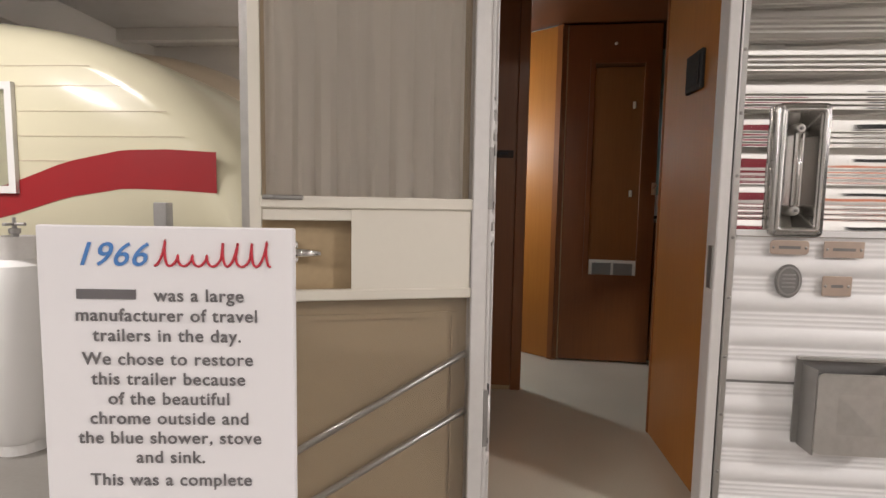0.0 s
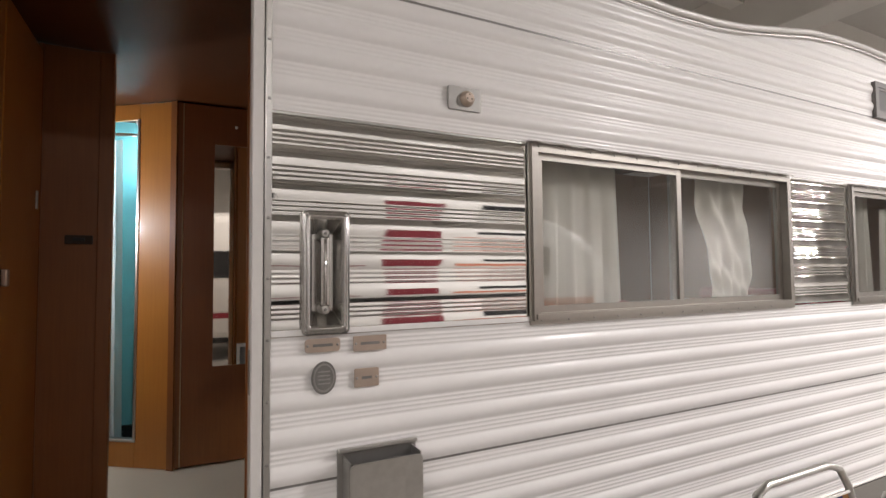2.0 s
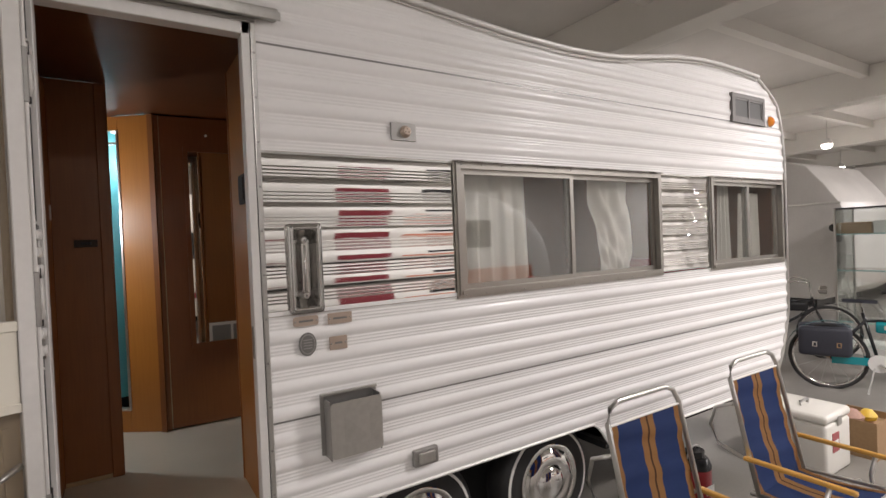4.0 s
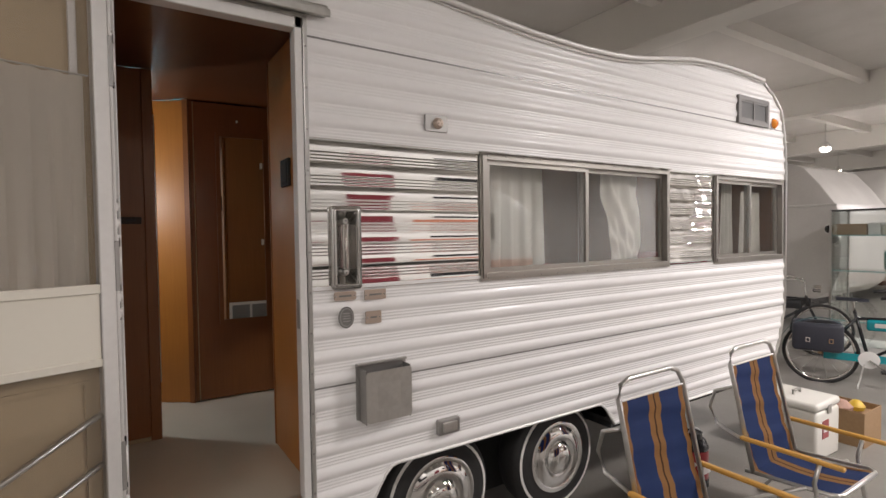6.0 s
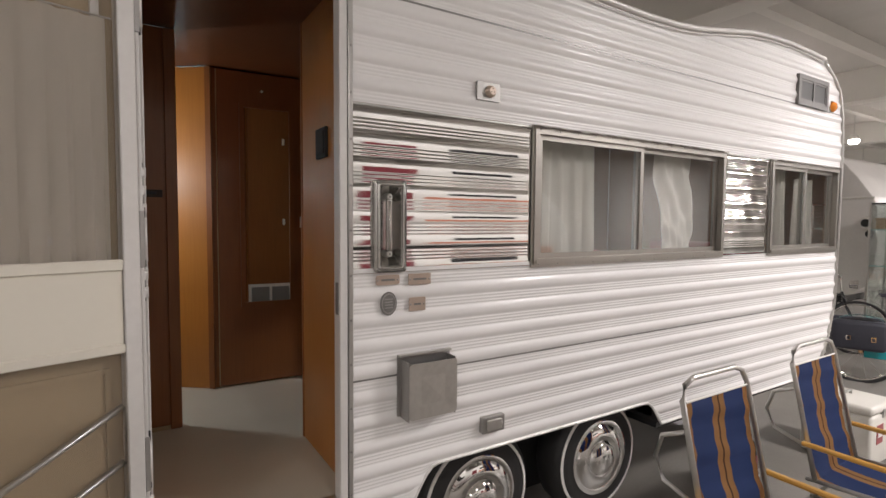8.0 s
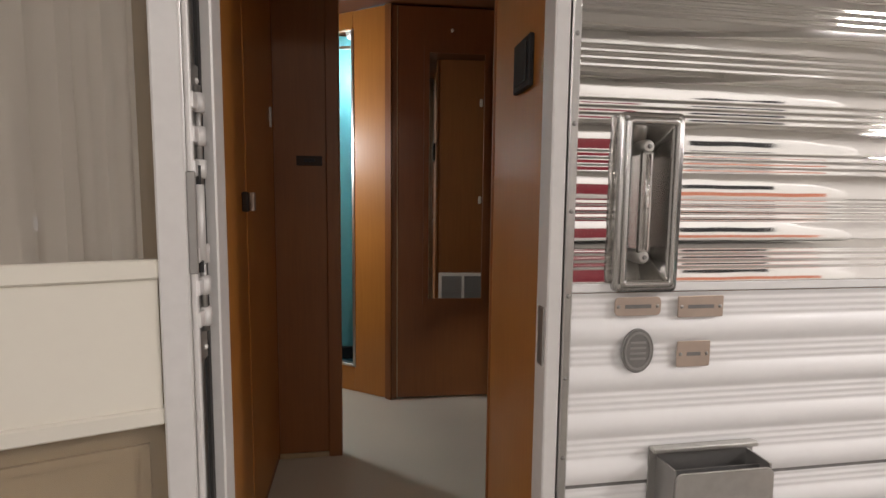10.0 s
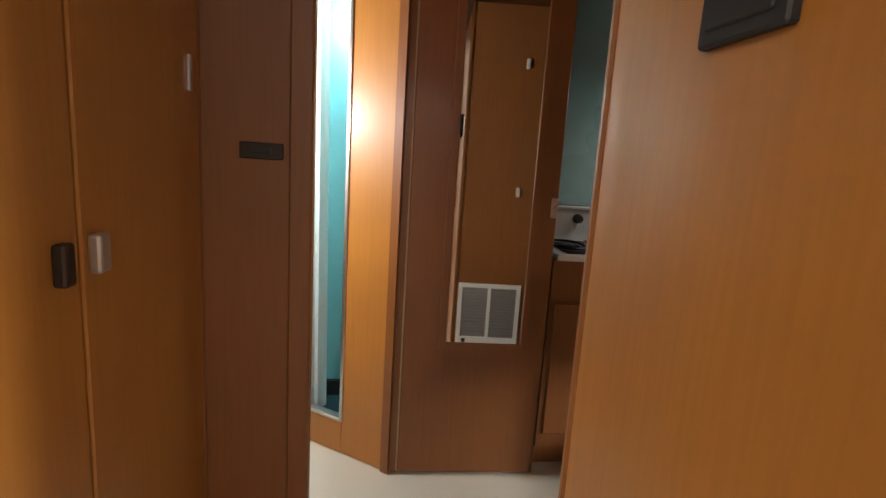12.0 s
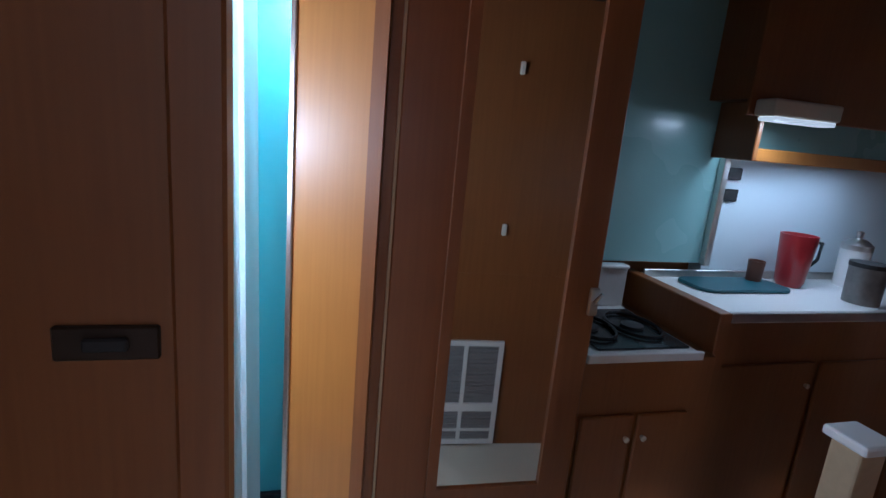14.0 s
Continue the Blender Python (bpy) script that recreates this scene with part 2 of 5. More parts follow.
def part(name, bm, mat, parent=None, label="", smooth=False, angle=40):
    if smooth:
        for f in bm.faces:
            f.smooth = True
        for e in bm.edges:
            if len(e.link_faces) == 2 and e.calc_face_angle(0) > radians(angle):
                e.smooth = False
    if parent and top(parent).name in WORLD:
        bm.transform(top(parent).matrix_basis.inverted())
    bmesh.ops.recalc_face_normals(bm, faces=bm.faces)
    me = bpy.data.meshes.new(name)
    bm.to_mesh(me)
    bm.free()
    me.materials.append(M[mat] if isinstance(mat, str) else mat)
    ob = new(name, me)
    ob.parent = parent
    if label:
        ob["label"] = label
    return ob


def box(x0, x1, y0, y1, z0, z1, bevel=0.0, bm=None, seg=1):
    b = bmesh.new()
    bmesh.ops.create_cube(b, size=1, matrix=Matrix.Translation(((x0 + x1) / 2, (y0 + y1) / 2, (z0 + z1) / 2)) @ Matrix.Diagonal((x1 - x0, y1 - y0, z1 - z0, 1)))
    if bevel:
        bmesh.ops.bevel(b, geom=b.edges[:], offset=bevel, segments=seg, profile=0.5, affect="EDGES")
    return join(bm, b)


def join(bm, b):
    if bm is None:
        return b
    me = bpy.data.meshes.new("tmp")
    b.to_mesh(me)
    b.free()
    bm.from_mesh(me)
    bpy.data.meshes.remove(me)
    return bm


def tube(points, r, seg=8, bm=None, closed=False):
    """A round bar along points."""
    b = bmesh.new()
    pts = [Vector(p) for p in points]
    rings, n = [], len(pts)
    for i, p in enumerate(pts):
        a = pts[(i - 1) % n] if closed or i else pts[0]
        c = pts[(i + 1) % n] if closed or i < n - 1 else pts[-1]
        d = (c - a).normalized()
        side = d.cross(Vector((0.13, 0.21, 0.97)))
        if side.length < 0.1:
            side = d.cross(Vector((1, 0, 0)))
        side.normalize()
        up = side.cross(d)
        rr = r[i] if isinstance(r, (list, tuple)) else r
        rings.append([b.verts.new(p + rr * (math.cos(2 * math.pi * k / seg) * side + math.sin(2 * math.pi * k / seg) * up)) for k in range(seg)])
    for i in range(n if closed else n - 1):
        for k in range(seg):
            b.faces.new((rings[i][k], rings[i][(k + 1) % seg], rings[(i + 1) % n][(k + 1) % seg], rings[(i + 1) % n][k]))
    if not closed:
        b.faces.new(rings[0][::-1])
        b.faces.new(rings[-1])
    return join(bm, b)


def lathe(profile, centre, axis="Z", seg=24, bm=None):
    """Turn (radius, height) pairs about an axis through centre."""
    b = bmesh.new()
    rings = []
    for r, h in profile:
        rings.append([b.verts.new((r * math.cos(2 * math.pi * k / seg), r * math.sin(2 * math.pi * k / seg), h)) for k in range(seg)])
    for i in range(len(rings) - 1):
        for k in range(seg):
            b.faces.new((rings[i][k], rings[i][(k + 1) % seg], rings[i + 1][(k + 1) % seg], rings[i + 1][k]))
    if profile[0][0] > 1e-4:
        b.faces.new(rings[0][::-1])
    if profile[-1][0] > 1e-4:
        b.faces.new(rings[-1])
    bmesh.ops.remove_doubles(b, verts=b.verts[:], dist=1e-5)
    turn = {"Z": Matrix.Identity(4), "Y": pose(0, 0, 0, 90), "X": pose(0, 0, 0, 0, 90)}[axis]
    b.transform(Matrix.Translation(centre) @ turn)
    return join(bm, b)


def sheet(rows, thick=0.0, bm=None):
    """A skin through rows of points, thickened along its normals."""
    b = bmesh.new()
    vs = [[b.verts.new(p) for p in row] for row in rows]
    for i in range(len(vs) - 1):
        for k in range(len(vs[0]) - 1):
            b.faces.new((vs[i][k], vs[i + 1][k], vs[i + 1][k + 1], vs[i][k + 1]))
    if thick:
        bmesh.ops.solidify(b, geom=b.faces[:], thickness=thick)
    return join(bm, b)


def slab(outline, y0, y1, bm=None, bevel=0.0):
    """A plate whose outline is given in x and z."""
    b = bmesh.new()
    f = b.faces.new([b.verts.new((x, y0, z)) for x, z in outline])
    got = bmesh.ops.extrude_face_region(b, geom=[f])
    bmesh.ops.translate(b, verts=[v for v in got["geom"] if isinstance(v, bmesh.types.BMVert)], vec=(0, y1 - y0, 0))
    if bevel:
        bmesh.ops.bevel(b, geom=b.edges[:], offset=bevel, segments=2, profile=0.5, affect="EDGES")
    return join(bm, b)


def rounded(x0, x1, z0, z1, r, n=5):
    pts = []
    for cx, cz, a in ((x1 - r, z1 - r, 0), (x0 + r, z1 - r, 90), (x0 + r, z0 + r, 180), (x1 - r, z0 + r, 270)):
        for k in range(n + 1):
            t = radians(a + 90 * k / n)
            pts.append((cx + r * math.cos(t), cz + r * math.sin(t)))
    return pts


def ring_plate(outer, inner, y0, y1, bm=None):
    """A plate with a hole; both outlines have the same number of points."""
    b = bmesh.new()
    n = len(outer)
    f = [[b.verts.new((x, y, z)) for x, z in o] for y in (y0, y1) for o in (outer, inner)]
    for k in range(n):
        j = (k + 1) % n
        b.faces.new((f[0][k], f[0][j], f[1][j], f[1][k]))
        b.faces.new((f[2][k], f[2][j], f[3][j], f[3][k]))
        b.faces.new((f[0][k], f[0][j], f[2][j], f[2][k]))
        b.faces.new((f[1][k], f[1][j], f[3][j], f[3][k]))
    return join(bm, b)


def rect(x0, x1, z0, z1):
    return [(x1, z1), (x0, z1), (x0, z0), (x1, z0)]


def frame_plate(x0, x1, z0, z1, w, y0, y1, bm=None):
    return ring_plate(rect(x0, x1, z0, z1), rect(x0 + w, x1 - w, z0 + w, z1 - w), y0, y1, bm)


def drape(x0, x1, z0, z1, y, depth, folds, flare=0.0, seed=0, thick=0.002):
    """A hanging cloth with folds along x that deepen downwards."""
    rng = random.Random(seed)
    phase, n, m = [rng.uniform(0, 6.3) for _ in range(4)], folds * 8, 12
    rows = []
    for j in range(m + 1):
        v = j / m
        row = []
        for i in range(n + 1):
            u = i / n
            a = 2 * math.pi * folds * u + phase[0] + 0.5 * math.sin(3 * u * math.pi + phase[1])
            off = depth * (0.35 + 0.65 * v) * (math.sin(a) + 0.35 * math.sin(2.3 * a + phase[2]))
            row.append((x0 + (x1 - x0) * u + flare * v * (u - 0.5), y + off, z1 + (z0 - z1) * v + 0.004 * math.sin(a)))
        rows.append(row)
    return sheet(rows, thick)


def interp(x, table):
    return float(np.interp(x, [a for a, _ in table], [b for _, b in table]))


# ---- the hall ----
floor = part("floor", box(-14, 34, -10, 9.5, -0.2, 0), "concrete")
tagged(floor, "worn grey polished concrete hall floor", "floor", kind="structure")
for nm, b in (("wall_south", (-14, 34, -10.2, -10, 0, 5)), ("wall_north", (-14, 34, 9.5, 9.7, 0, 5)), ("wall_west", (-14.2, -14, -10, 9.5, 0, 5)), ("wall_east", (34, 34.2, -10, 9.5, 0, 5))):
    tagged(part(nm, box(*b), "plaster"), "white painted hall wall", "wall", kind="structure")
tagged(part("ceiling", box(-14, 34, -10, 9.5, 4.85, 5.0), "ceiling"), "grey-white painted hall ceiling", "ceiling", kind="structure")
for bx in (-8.1, -1.2, 5.7, 12.6, 19.5, 26.4):
    beam = part("ceiling_beam", box(bx - 0.22, bx + 0.22, -10, 9.5, 4.2, 4.85, 0.01), "beam")
    tagged(beam, "deep white painted ceiling beam", "beam", "beams of the hall ceiling", "structure")
for py in np.arange(-8.4, 9, 2.1):
    for k, bx in enumerate((-8.1, -1.2, 5.7, 12.6, 19.5, 26.4)[:-1]):
        joist = part("ceiling_joist", box(bx + 0.225, bx + 6.675, py - 0.08, py + 0.08, 4.62, 4.85), "beam")
        tagged(joist, "white painted ceiling joist between beams", "joist", "joists of the hall ceiling", "structure")


def hall_lamp(at):
    ob = thing("ceiling_lamp", (at[0], at[1], 3.9), "round white high-bay ceiling lamp, lit", "lamp", "ceiling lamps of the hall")
    x, y = at
    part("stem", tube([(x, y, 4.84), (x, y, 4.22)], 0.012), "alu", ob)
    part("shade", lathe([(0.05, 0.27), (0.08, 0.26), (0.13, 0.16), (0.15, 0.10), (0.145, 0.10), (0.12, 0.155), (0.07, 0.245)], (x, y, 3.96)), "white_paint", ob, smooth=True)
    part("bulb", lathe([(0.0, 0.0), (0.09, 0.015), (0.135, 0.06), (0.14, 0.11), (0.10, 0.15), (0.03, 0.2)], (x, y, 3.93)), "lamp_glow", ob, "glowing bulb", smooth=True)


for lx, ly, watts in LAMP_SPOTS:
    hall_lamp((lx, ly))

# ---- the travel trailer: shell ----
ROOF = [(-2.4, 2.80), (0.2, 2.80), (0.48, 2.795), (0.93, 2.755), (1.35, 2.725), (1.73, 2.717), (2.0, 2.725), (2.2, 2.743), (2.75, 2.833), (3.0, 2.852), (3.25, 2.857), (3.5, 2.852), (3.75, 2.84), (4.2, 2.80)]
FRONT = [(0.45, 3.86), (0.52, 3.895), (0.75, 4.04), (1.03, 4.135), (2.2, 4.138), (2.45, 4.11), (2.64, 4.05), (2.74, 3.94), (2.84, 3.75), (2.9, 3.70)]
PITCH = 0.098


def rib(z, swell=0.0095, bead=0.0019):
    """How far the siding stands out at a height: a broad swell and three beads a course."""
    u = ((z - 1.045) / PITCH) % 1.0
    if u < 0.58:
        return swell * math.sin(math.pi * u / 0.58)
    v = (u - 0.58) / 0.42 * 3
    return bead * (1 - math.cos(2 * math.pi * v)) / 2


def siding(x0, x1, z0, z1, low=None, step=0.06, fine=0.0034, base=0.0, swell=0.0095, bead=0.0019, dent=0.0):
    nx = max(1, int((x1 - x0) / step))
    xs = [x0 + (x1 - x0) * i / nx for i in range(nx + 1)]
    nz = max(2, int((z1 - z0) / fine))
    zs = [z0 + (z1 - z0) * j / nz for j in range(nz + 1)]
    b = bmesh.new()
    grid = []
    for z in zs:
        row = []
        for x in xs:
            lo = low(x) if low else z0
            zz = min(max(z, lo), interp(x, ROOF))
            wave = dent * (math.sin(x * 21 + 1.3 * math.sin(zz * 9)) + 0.6 * math.sin(x * 47 + zz * 31))
            row.append(b.verts.new((min(x, interp(zz, FRONT)), base - rib(zz, swell, bead) - wave, zz)))
        grid.append(row)
    for j in range(nz):
        for i in range(nx):
            q = (grid[j][i], grid[j][i + 1], grid[j + 1][i + 1], grid[j + 1][i])
            if max(v.co.z for v in q) - min(v.co.z for v in q) > 1e-5 and max(v.co.x for v in q) - min(v.co.x for v in q) > 1e-5:
                b.faces.new(q)
    bmesh.ops.remove_doubles(b, verts=b.verts[:], dist=1e-5)
    for f in b.faces:
        f.smooth = True
    return b


def skirt(x):
    if x < 0.36 or x > 1.97:
        return 0.50
    if x < 0.48:
        return 0.50 + 0.145 * math.sin(math.pi / 2 * (x - 0.36) / 0.12)
    if x > 1.83:
        return 0.50 + 0.145 * math.cos(math.pi / 2 * (x - 1.83) / 0.14)
    return 0.645


trailer = thing("travel_trailer", (1.0, 1.1, 0), "white ribbed aluminium travel trailer with chrome panels", "trailer")
lower = part("lower_siding", siding(0.105, 4.14, 0.5, 1.04, skirt), "enamel", trailer, "white ribbed siding below the seam")
middle = part("middle_siding", siding(0.105, 4.14, 1.046, 1.448), "enamel", trailer)
upper = part("upper_siding", siding(0.105, 4.14, 2.078, 2.478), "enamel", trailer)
crest = part("top_siding", siding(0.105, 4.14, 2.484, 2.88), "enamel", trailer)
part("rear_siding", siding(-1.2, -0.60, 0.5, 2.82), "enamel", trailer)
part("lintel_siding", siding(-0.60, 0.105, 2.56, 2.82), "enamel", trailer)
for nm, z in (("lower_seam", 1.043), ("upper_seam", 2.481)):
    part(nm, box(0.105, min(4.10, interp(z, FRONT)), -0.0015, 0.004, z - 0.004, z + 0.004), "pewter", trailer)
CHROME = bmesh.new()
for cx0, cx1, cz0 in ((0.1065, 0.202, 1.468), (0.202, 0.305, 1.779), (0.305, 0.965, 1.468)):
    join(CHROME, siding(cx0, cx1, cz0, 2.066, step=0.02, fine=0.0024, swell=0.0017, bead=0.0006, dent=0.00014))
part("chrome_panel", CHROME, "chrome", trailer, "mirror-polished ribbed chrome panel")
part("chrome_panel", siding(2.525, 3.062, 1.456, 2.072, step=0.012, fine=0.0024, swell=0.0030, bead=0.0008, dent=0.00042), "chrome", trailer, "mirror-polished ribbed chrome panel")
part("chrome_band", box(0.105, 0.965, -0.006, 0.004, 1.449, 1.467, 0.002), "enamel", trailer)
part("chrome_band", box(0.105, 4.10, -0.005, 0.004, 2.067, 2.077, 0.002), "alu", trailer)
# skin seen from outside: roof, front, far side, bottom; inner lining
RX = np.linspace(-1.2, 3.78, 40)
part("roof", sheet([[(x, 0.0, interp(x, ROOF)), (x, 2.2, interp(x, ROOF))] for x in RX], 0.02), "enamel", trailer, smooth=True)
FZ = np.linspace(0.45, 2.85, 36)
part("front_skin", sheet([[(interp(z, FRONT), 0.0, z), (interp(z, FRONT), 2.2, z)] for z in FZ], 0.015), "enamel", trailer, smooth=True)
part("far_side", box(-1.2, 4.1, 2.2, 2.23, 0.45, 2.72), "enamel", trailer)
part("rear_skin", box(-1.23, -1.2, 0.0, 2.2, 0.45, 2.8), "enamel", trailer)
part("underside", box(-1.2, 3.86, 0.47, 2.2, 0.46, 0.50), "black_paint", trailer)
part("underside", box(-1.2, 0.35, 0.03, 0.465, 0.46, 0.50), "black_paint", trailer)
part("underside", box(1.98, 3.86, 0.03, 0.465, 0.46, 0.50), "black_paint", trailer)
part("wheel_arch", box(0.355, 1.975, 0.012, 0.465, 0.652, 0.672), "black", trailer, "black wheel arch lining")
part("arch_end", box(0.345, 0.355, 0.012, 0.465, 0.50, 0.652), "black", trailer)
part("arch_end", box(1.975, 1.985, 0.012, 0.465, 0.50, 0.652), "black", trailer)
part("wheel_box", box(0.36, 1.97, 0.42, 0.46, 0.1, 0.65), "black", trailer)
part("roof_trim", tube([(x, -0.012, interp(x, ROOF) + 0.005) for x in np.linspace(-1.2, 3.76, 60)], 0.016), "alu_painted", trailer, "rounded roof edge moulding", smooth=True)
part("roof_bead", tube([(x, -0.016, interp(x, ROOF) - 0.022) for x in np.linspace(-1.2, 3.74, 60)], 0.005, 6), "alu", trailer)
part("corner_trim", tube([(interp(z, FRONT) + 0.002, -0.008, z) for z in np.linspace(0.5, 2.83, 40)], 0.012), "alu", trailer, smooth=True)
part("skirt_trim", tube([(x, -0.004, skirt(x)) for x in np.linspace(0.106, 3.88, 120)], 0.007, 6), "alu_painted", trailer)
part("gutter", box(-0.62, 0.185, -0.05, -0.004, 2.562, 2.60, 0.008, seg=2), "alu", trailer, "metal drip rail over the doorway")
part("gutter_lip", box(-0.62, 0.19, -0.058, -0.05, 2.553, 2.585, 0.003), "alu", trailer)

# doorway frame
dw = part("doorway_frame", box(0.055, 0.085, -0.012, 0.05, 0.56, 2.545, 0.003), "alu_painted", trailer, "scuffed aluminium doorway frame")
part("jamb_strip", box(0.088, 0.106, -0.014, 0.004, 0.52, 2.555, 0.003), "alu", dw)
part("jamb_groove", box(0.085, 0.0885, -0.004, 0.004, 0.52, 2.55), "black", dw)
for z in np.arange(0.62, 2.55, 0.165):
    part("screw", lathe([(0.0, 0.004), (0.003, 0.0035), (0.005, 0.0)], (0.097, -0.014, z), "Y", 8), "grey_metal", dw)
part("strike_plate", box(0.052, 0.056, 0.0, 0.03, 1.30, 1.42, 0.002), "grey_metal", dw)
part("head_jamb", box(-0.55, 0.085, -0.012, 0.05, 2.50, 2.545, 0.003), "alu_painted", dw)
part("head_strip", box(-0.58, 0.106, -0.014, 0.004, 2.545, 2.56, 0.002), "alu", dw)
part("left_jamb", box(-0.575, -0.545, -0.012, 0.05, 0.56, 2.545, 0.003), "alu_painted", dw)
part("hinge_track", box(-0.574, -0.566, -0.098, -0.013, 0.60, 2.50, 0.001), "alu", dw, "grey hinge track")
part("track_lip", box(-0.566, -0.556, -0.098, -0.088, 0.60, 2.50, 0.002), "alu_painted", dw)
part("track_seal", box(-0.566, -0.560, -0.036, -0.022, 0.60, 2.50), "black", dw)
for z in (0.80, 1.42, 1.66, 2.20):
    for dz in (0.0, 0.052, 0.104):
        hk = part("hinge_knuckle", tube([(-0.556, -0.062, z + dz), (-0.556, -0.062, z + dz + 0.030)], 0.0105, 12), "alu_painted", dw, "dull steel hinge knuckle", smooth=True)
        part("hinge_strap", box(-0.572, -0.553, -0.096, -0.062, z + dz + 0.002, z + dz + 0.028, 0.002), "alu_painted", hk)
    part("hinge_pin", tube([(-0.556, -0.062, z - 0.01), (-0.556, -0.062, z + 0.146)], 0.005, 8), "grey_metal", dw, smooth=True)
    part("hinge_leaf", box(-0.5655, -0.560, -0.086, -0.040, z - 0.06, z + 0.18, 0.001), "grey_metal", dw)
    for dz in (-0.04, 0.155):
        part("screw", lathe([(0.0, 0.004), (0.003, 0.003), (0.005, 0.0)], (-0.560, -0.052, z + dz), "X", 8), "alu_painted", dw)
part("threshold", box(-0.575, 0.085, -0.03, 0.06, 0.56, 0.602, 0.004), "alu", dw)

# trailer floor and lining, cut out over the wheels
FLOOR_PLAN = box(-1.18, 0.355, 0.06, 2.18, 0.52, 0.60)
box(1.975, 4.05, 0.06, 2.18, 0.52, 0.60, bm=FLOOR_PLAN)
box(0.355, 1.975, 0.47, 2.18, 0.52, 0.60, bm=FLOOR_PLAN)
tagged(part("trailer_floor", FLOOR_PLAN, "lino"), "cream linoleum floor inside the trailer", "floor", kind="structure")
tagged(part("trailer_ceiling", box(-1.18, 3.7, 0.03, 2.18, 2.56, 2.60), "ceiling_ply"), "dark brown plywood trailer ceiling", "ceiling", kind="structure")
tagged(part("trailer_wall_far", box(-1.18, 4.05, 2.17, 2.195, 0.60, 2.56), "wood_dark"), "varnished plywood lining of the trailer", "wall", kind="structure")
tagged(part("trailer_wall_front", box(4.06, 4.08, 0.06, 2.17, 0.60, 2.56), "wood_dark"), "varnished plywood lining of the trailer front", "wall", kind="structure")
tagged(part("trailer_wall_rear", box(-1.198, -1.18, 0.06, 2.17, 0.60, 2.56), "wood_dark"), "varnished plywood lining of the trailer rear", "wall", kind="structure")
tagged(part("trailer_wall_near", box(0.955, 4.05, 0.03, 0.05, 0.676, 1.44), "wood_dark"), "varnished plywood lining under the windows", "wall", kind="structure")
tagged(part("trailer_wall_top", box(0.955, 4.05, 0.03, 0.05, 2.09, 2.56), "wood_dark"), "varnished plywood lining over the windows", "wall", kind="structure")


# ---- windows, lamps and fittings on the side ----
def slider_window(x0, x1, z0, z1, split, name="sliding_window"):
    w = part(name, frame_plate(x0, x1, z0, z1, 0.026, -0.020, 0.05), "window_alu", trailer, "aluminium sliding window with drawn curtains")
    part("flange", frame_plate(x0 - 0.012, x1 + 0.012, z0 - 0.014, z1 + 0.012, 0.024, -0.012, -0.006), "window_alu", w)
    cap = [[(x, -0.034 - 0.0022 * math.sin(x * 52), z1 + 0.001), (x, -0.030 - 0.0035 * math.sin(x * 52), z1 + 0.008), (x, -0.020, z1 + 0.015), (x, -0.006, z1 + 0.017)] for x in np.arange(x0 - 0.012, x1 + 0.013, 0.012)]
    part("drip_cap", sheet(cap, 0.0015), "chrome", w, "bright buckled metal drip cap", smooth=True)
    for a, b, y in ((x0 + 0.028, split + 0.02, 0.004), (split - 0.02, x1 - 0.028, 0.024)):
        part("sash", frame_plate(a, b, z0 + 0.024, z1 - 0.024, 0.026, y - 0.008, y + 0.008), "window_alu", w)
        pane = part("pane", box(a + 0.022, b - 0.022, y - 0.002, y + 0.002, z0 + 0.05, z1 - 0.05), "glass", w, "clear glass pane")
        pane.visible_shadow = False
    part("sill_channel", box(x0 + 0.01, x1 - 0.01, -0.026, -0.020, z0 + 0.004, z0 + 0.022), "window_alu", w)
    for k in range(int((x1 - x0) / 0.12)):
        for z in (z1 + 0.001, z0 - 0.003):
            part("screw", lathe([(0.0, 0.003), (0.004, 0.0025), (0.006, 0.0)], (x0 + 0.03 + 0.12 * k, -0.0205, z + (0.006 if z < z0 else -0.006)), "Y", 6), "grey_metal", w)
    return w


slider_window(0.975, 2.515, 1.452, 2.070, 1.735)
slider_window(3.075, 4.085, 1.446, 2.066, 3.575)


def bunched(x0, x1, z0, z1, y, gather, seed):
    """A satin curtain caught up towards one lower corner, with slanting creases."""
    rng = random.Random(seed)
    ph = [rng.uniform(0, 6.3) for _ in range(5)]
    rows, n, m = [], 44, 40
    for j in range(m + 1):
        v = j / m
        left = x0 + gather * v ** 1.4
        right = x1 + 0.045 * math.sin(math.pi * v) * v
        row = []
        for i in range(n + 1):
            u = i / n
            slant = 13 * (u - 0.75 * v) + ph[0] + 0.9 * math.sin(3.1 * v + ph[1])
            crease = 0.020 * math.sin(slant) * math.sin(math.pi * min(1, v * 1.25)) ** 1.5
            crease += 0.010 * math.sin(24 * u + 9 * v + ph[2]) * v + 0.007 * math.sin(31 * u - 17 * v + ph[3]) * v
            pleat = 0.006 * math.sin(27 * u + ph[4]) * (1 - v)
            row.append((left + (right - left) * u, y + crease + pleat, z1 + (z0 - z1) * v + 0.012 * v * math.sin(9 * u + ph[2])))
        rows.append(row)
    return sheet(rows, 0.002)


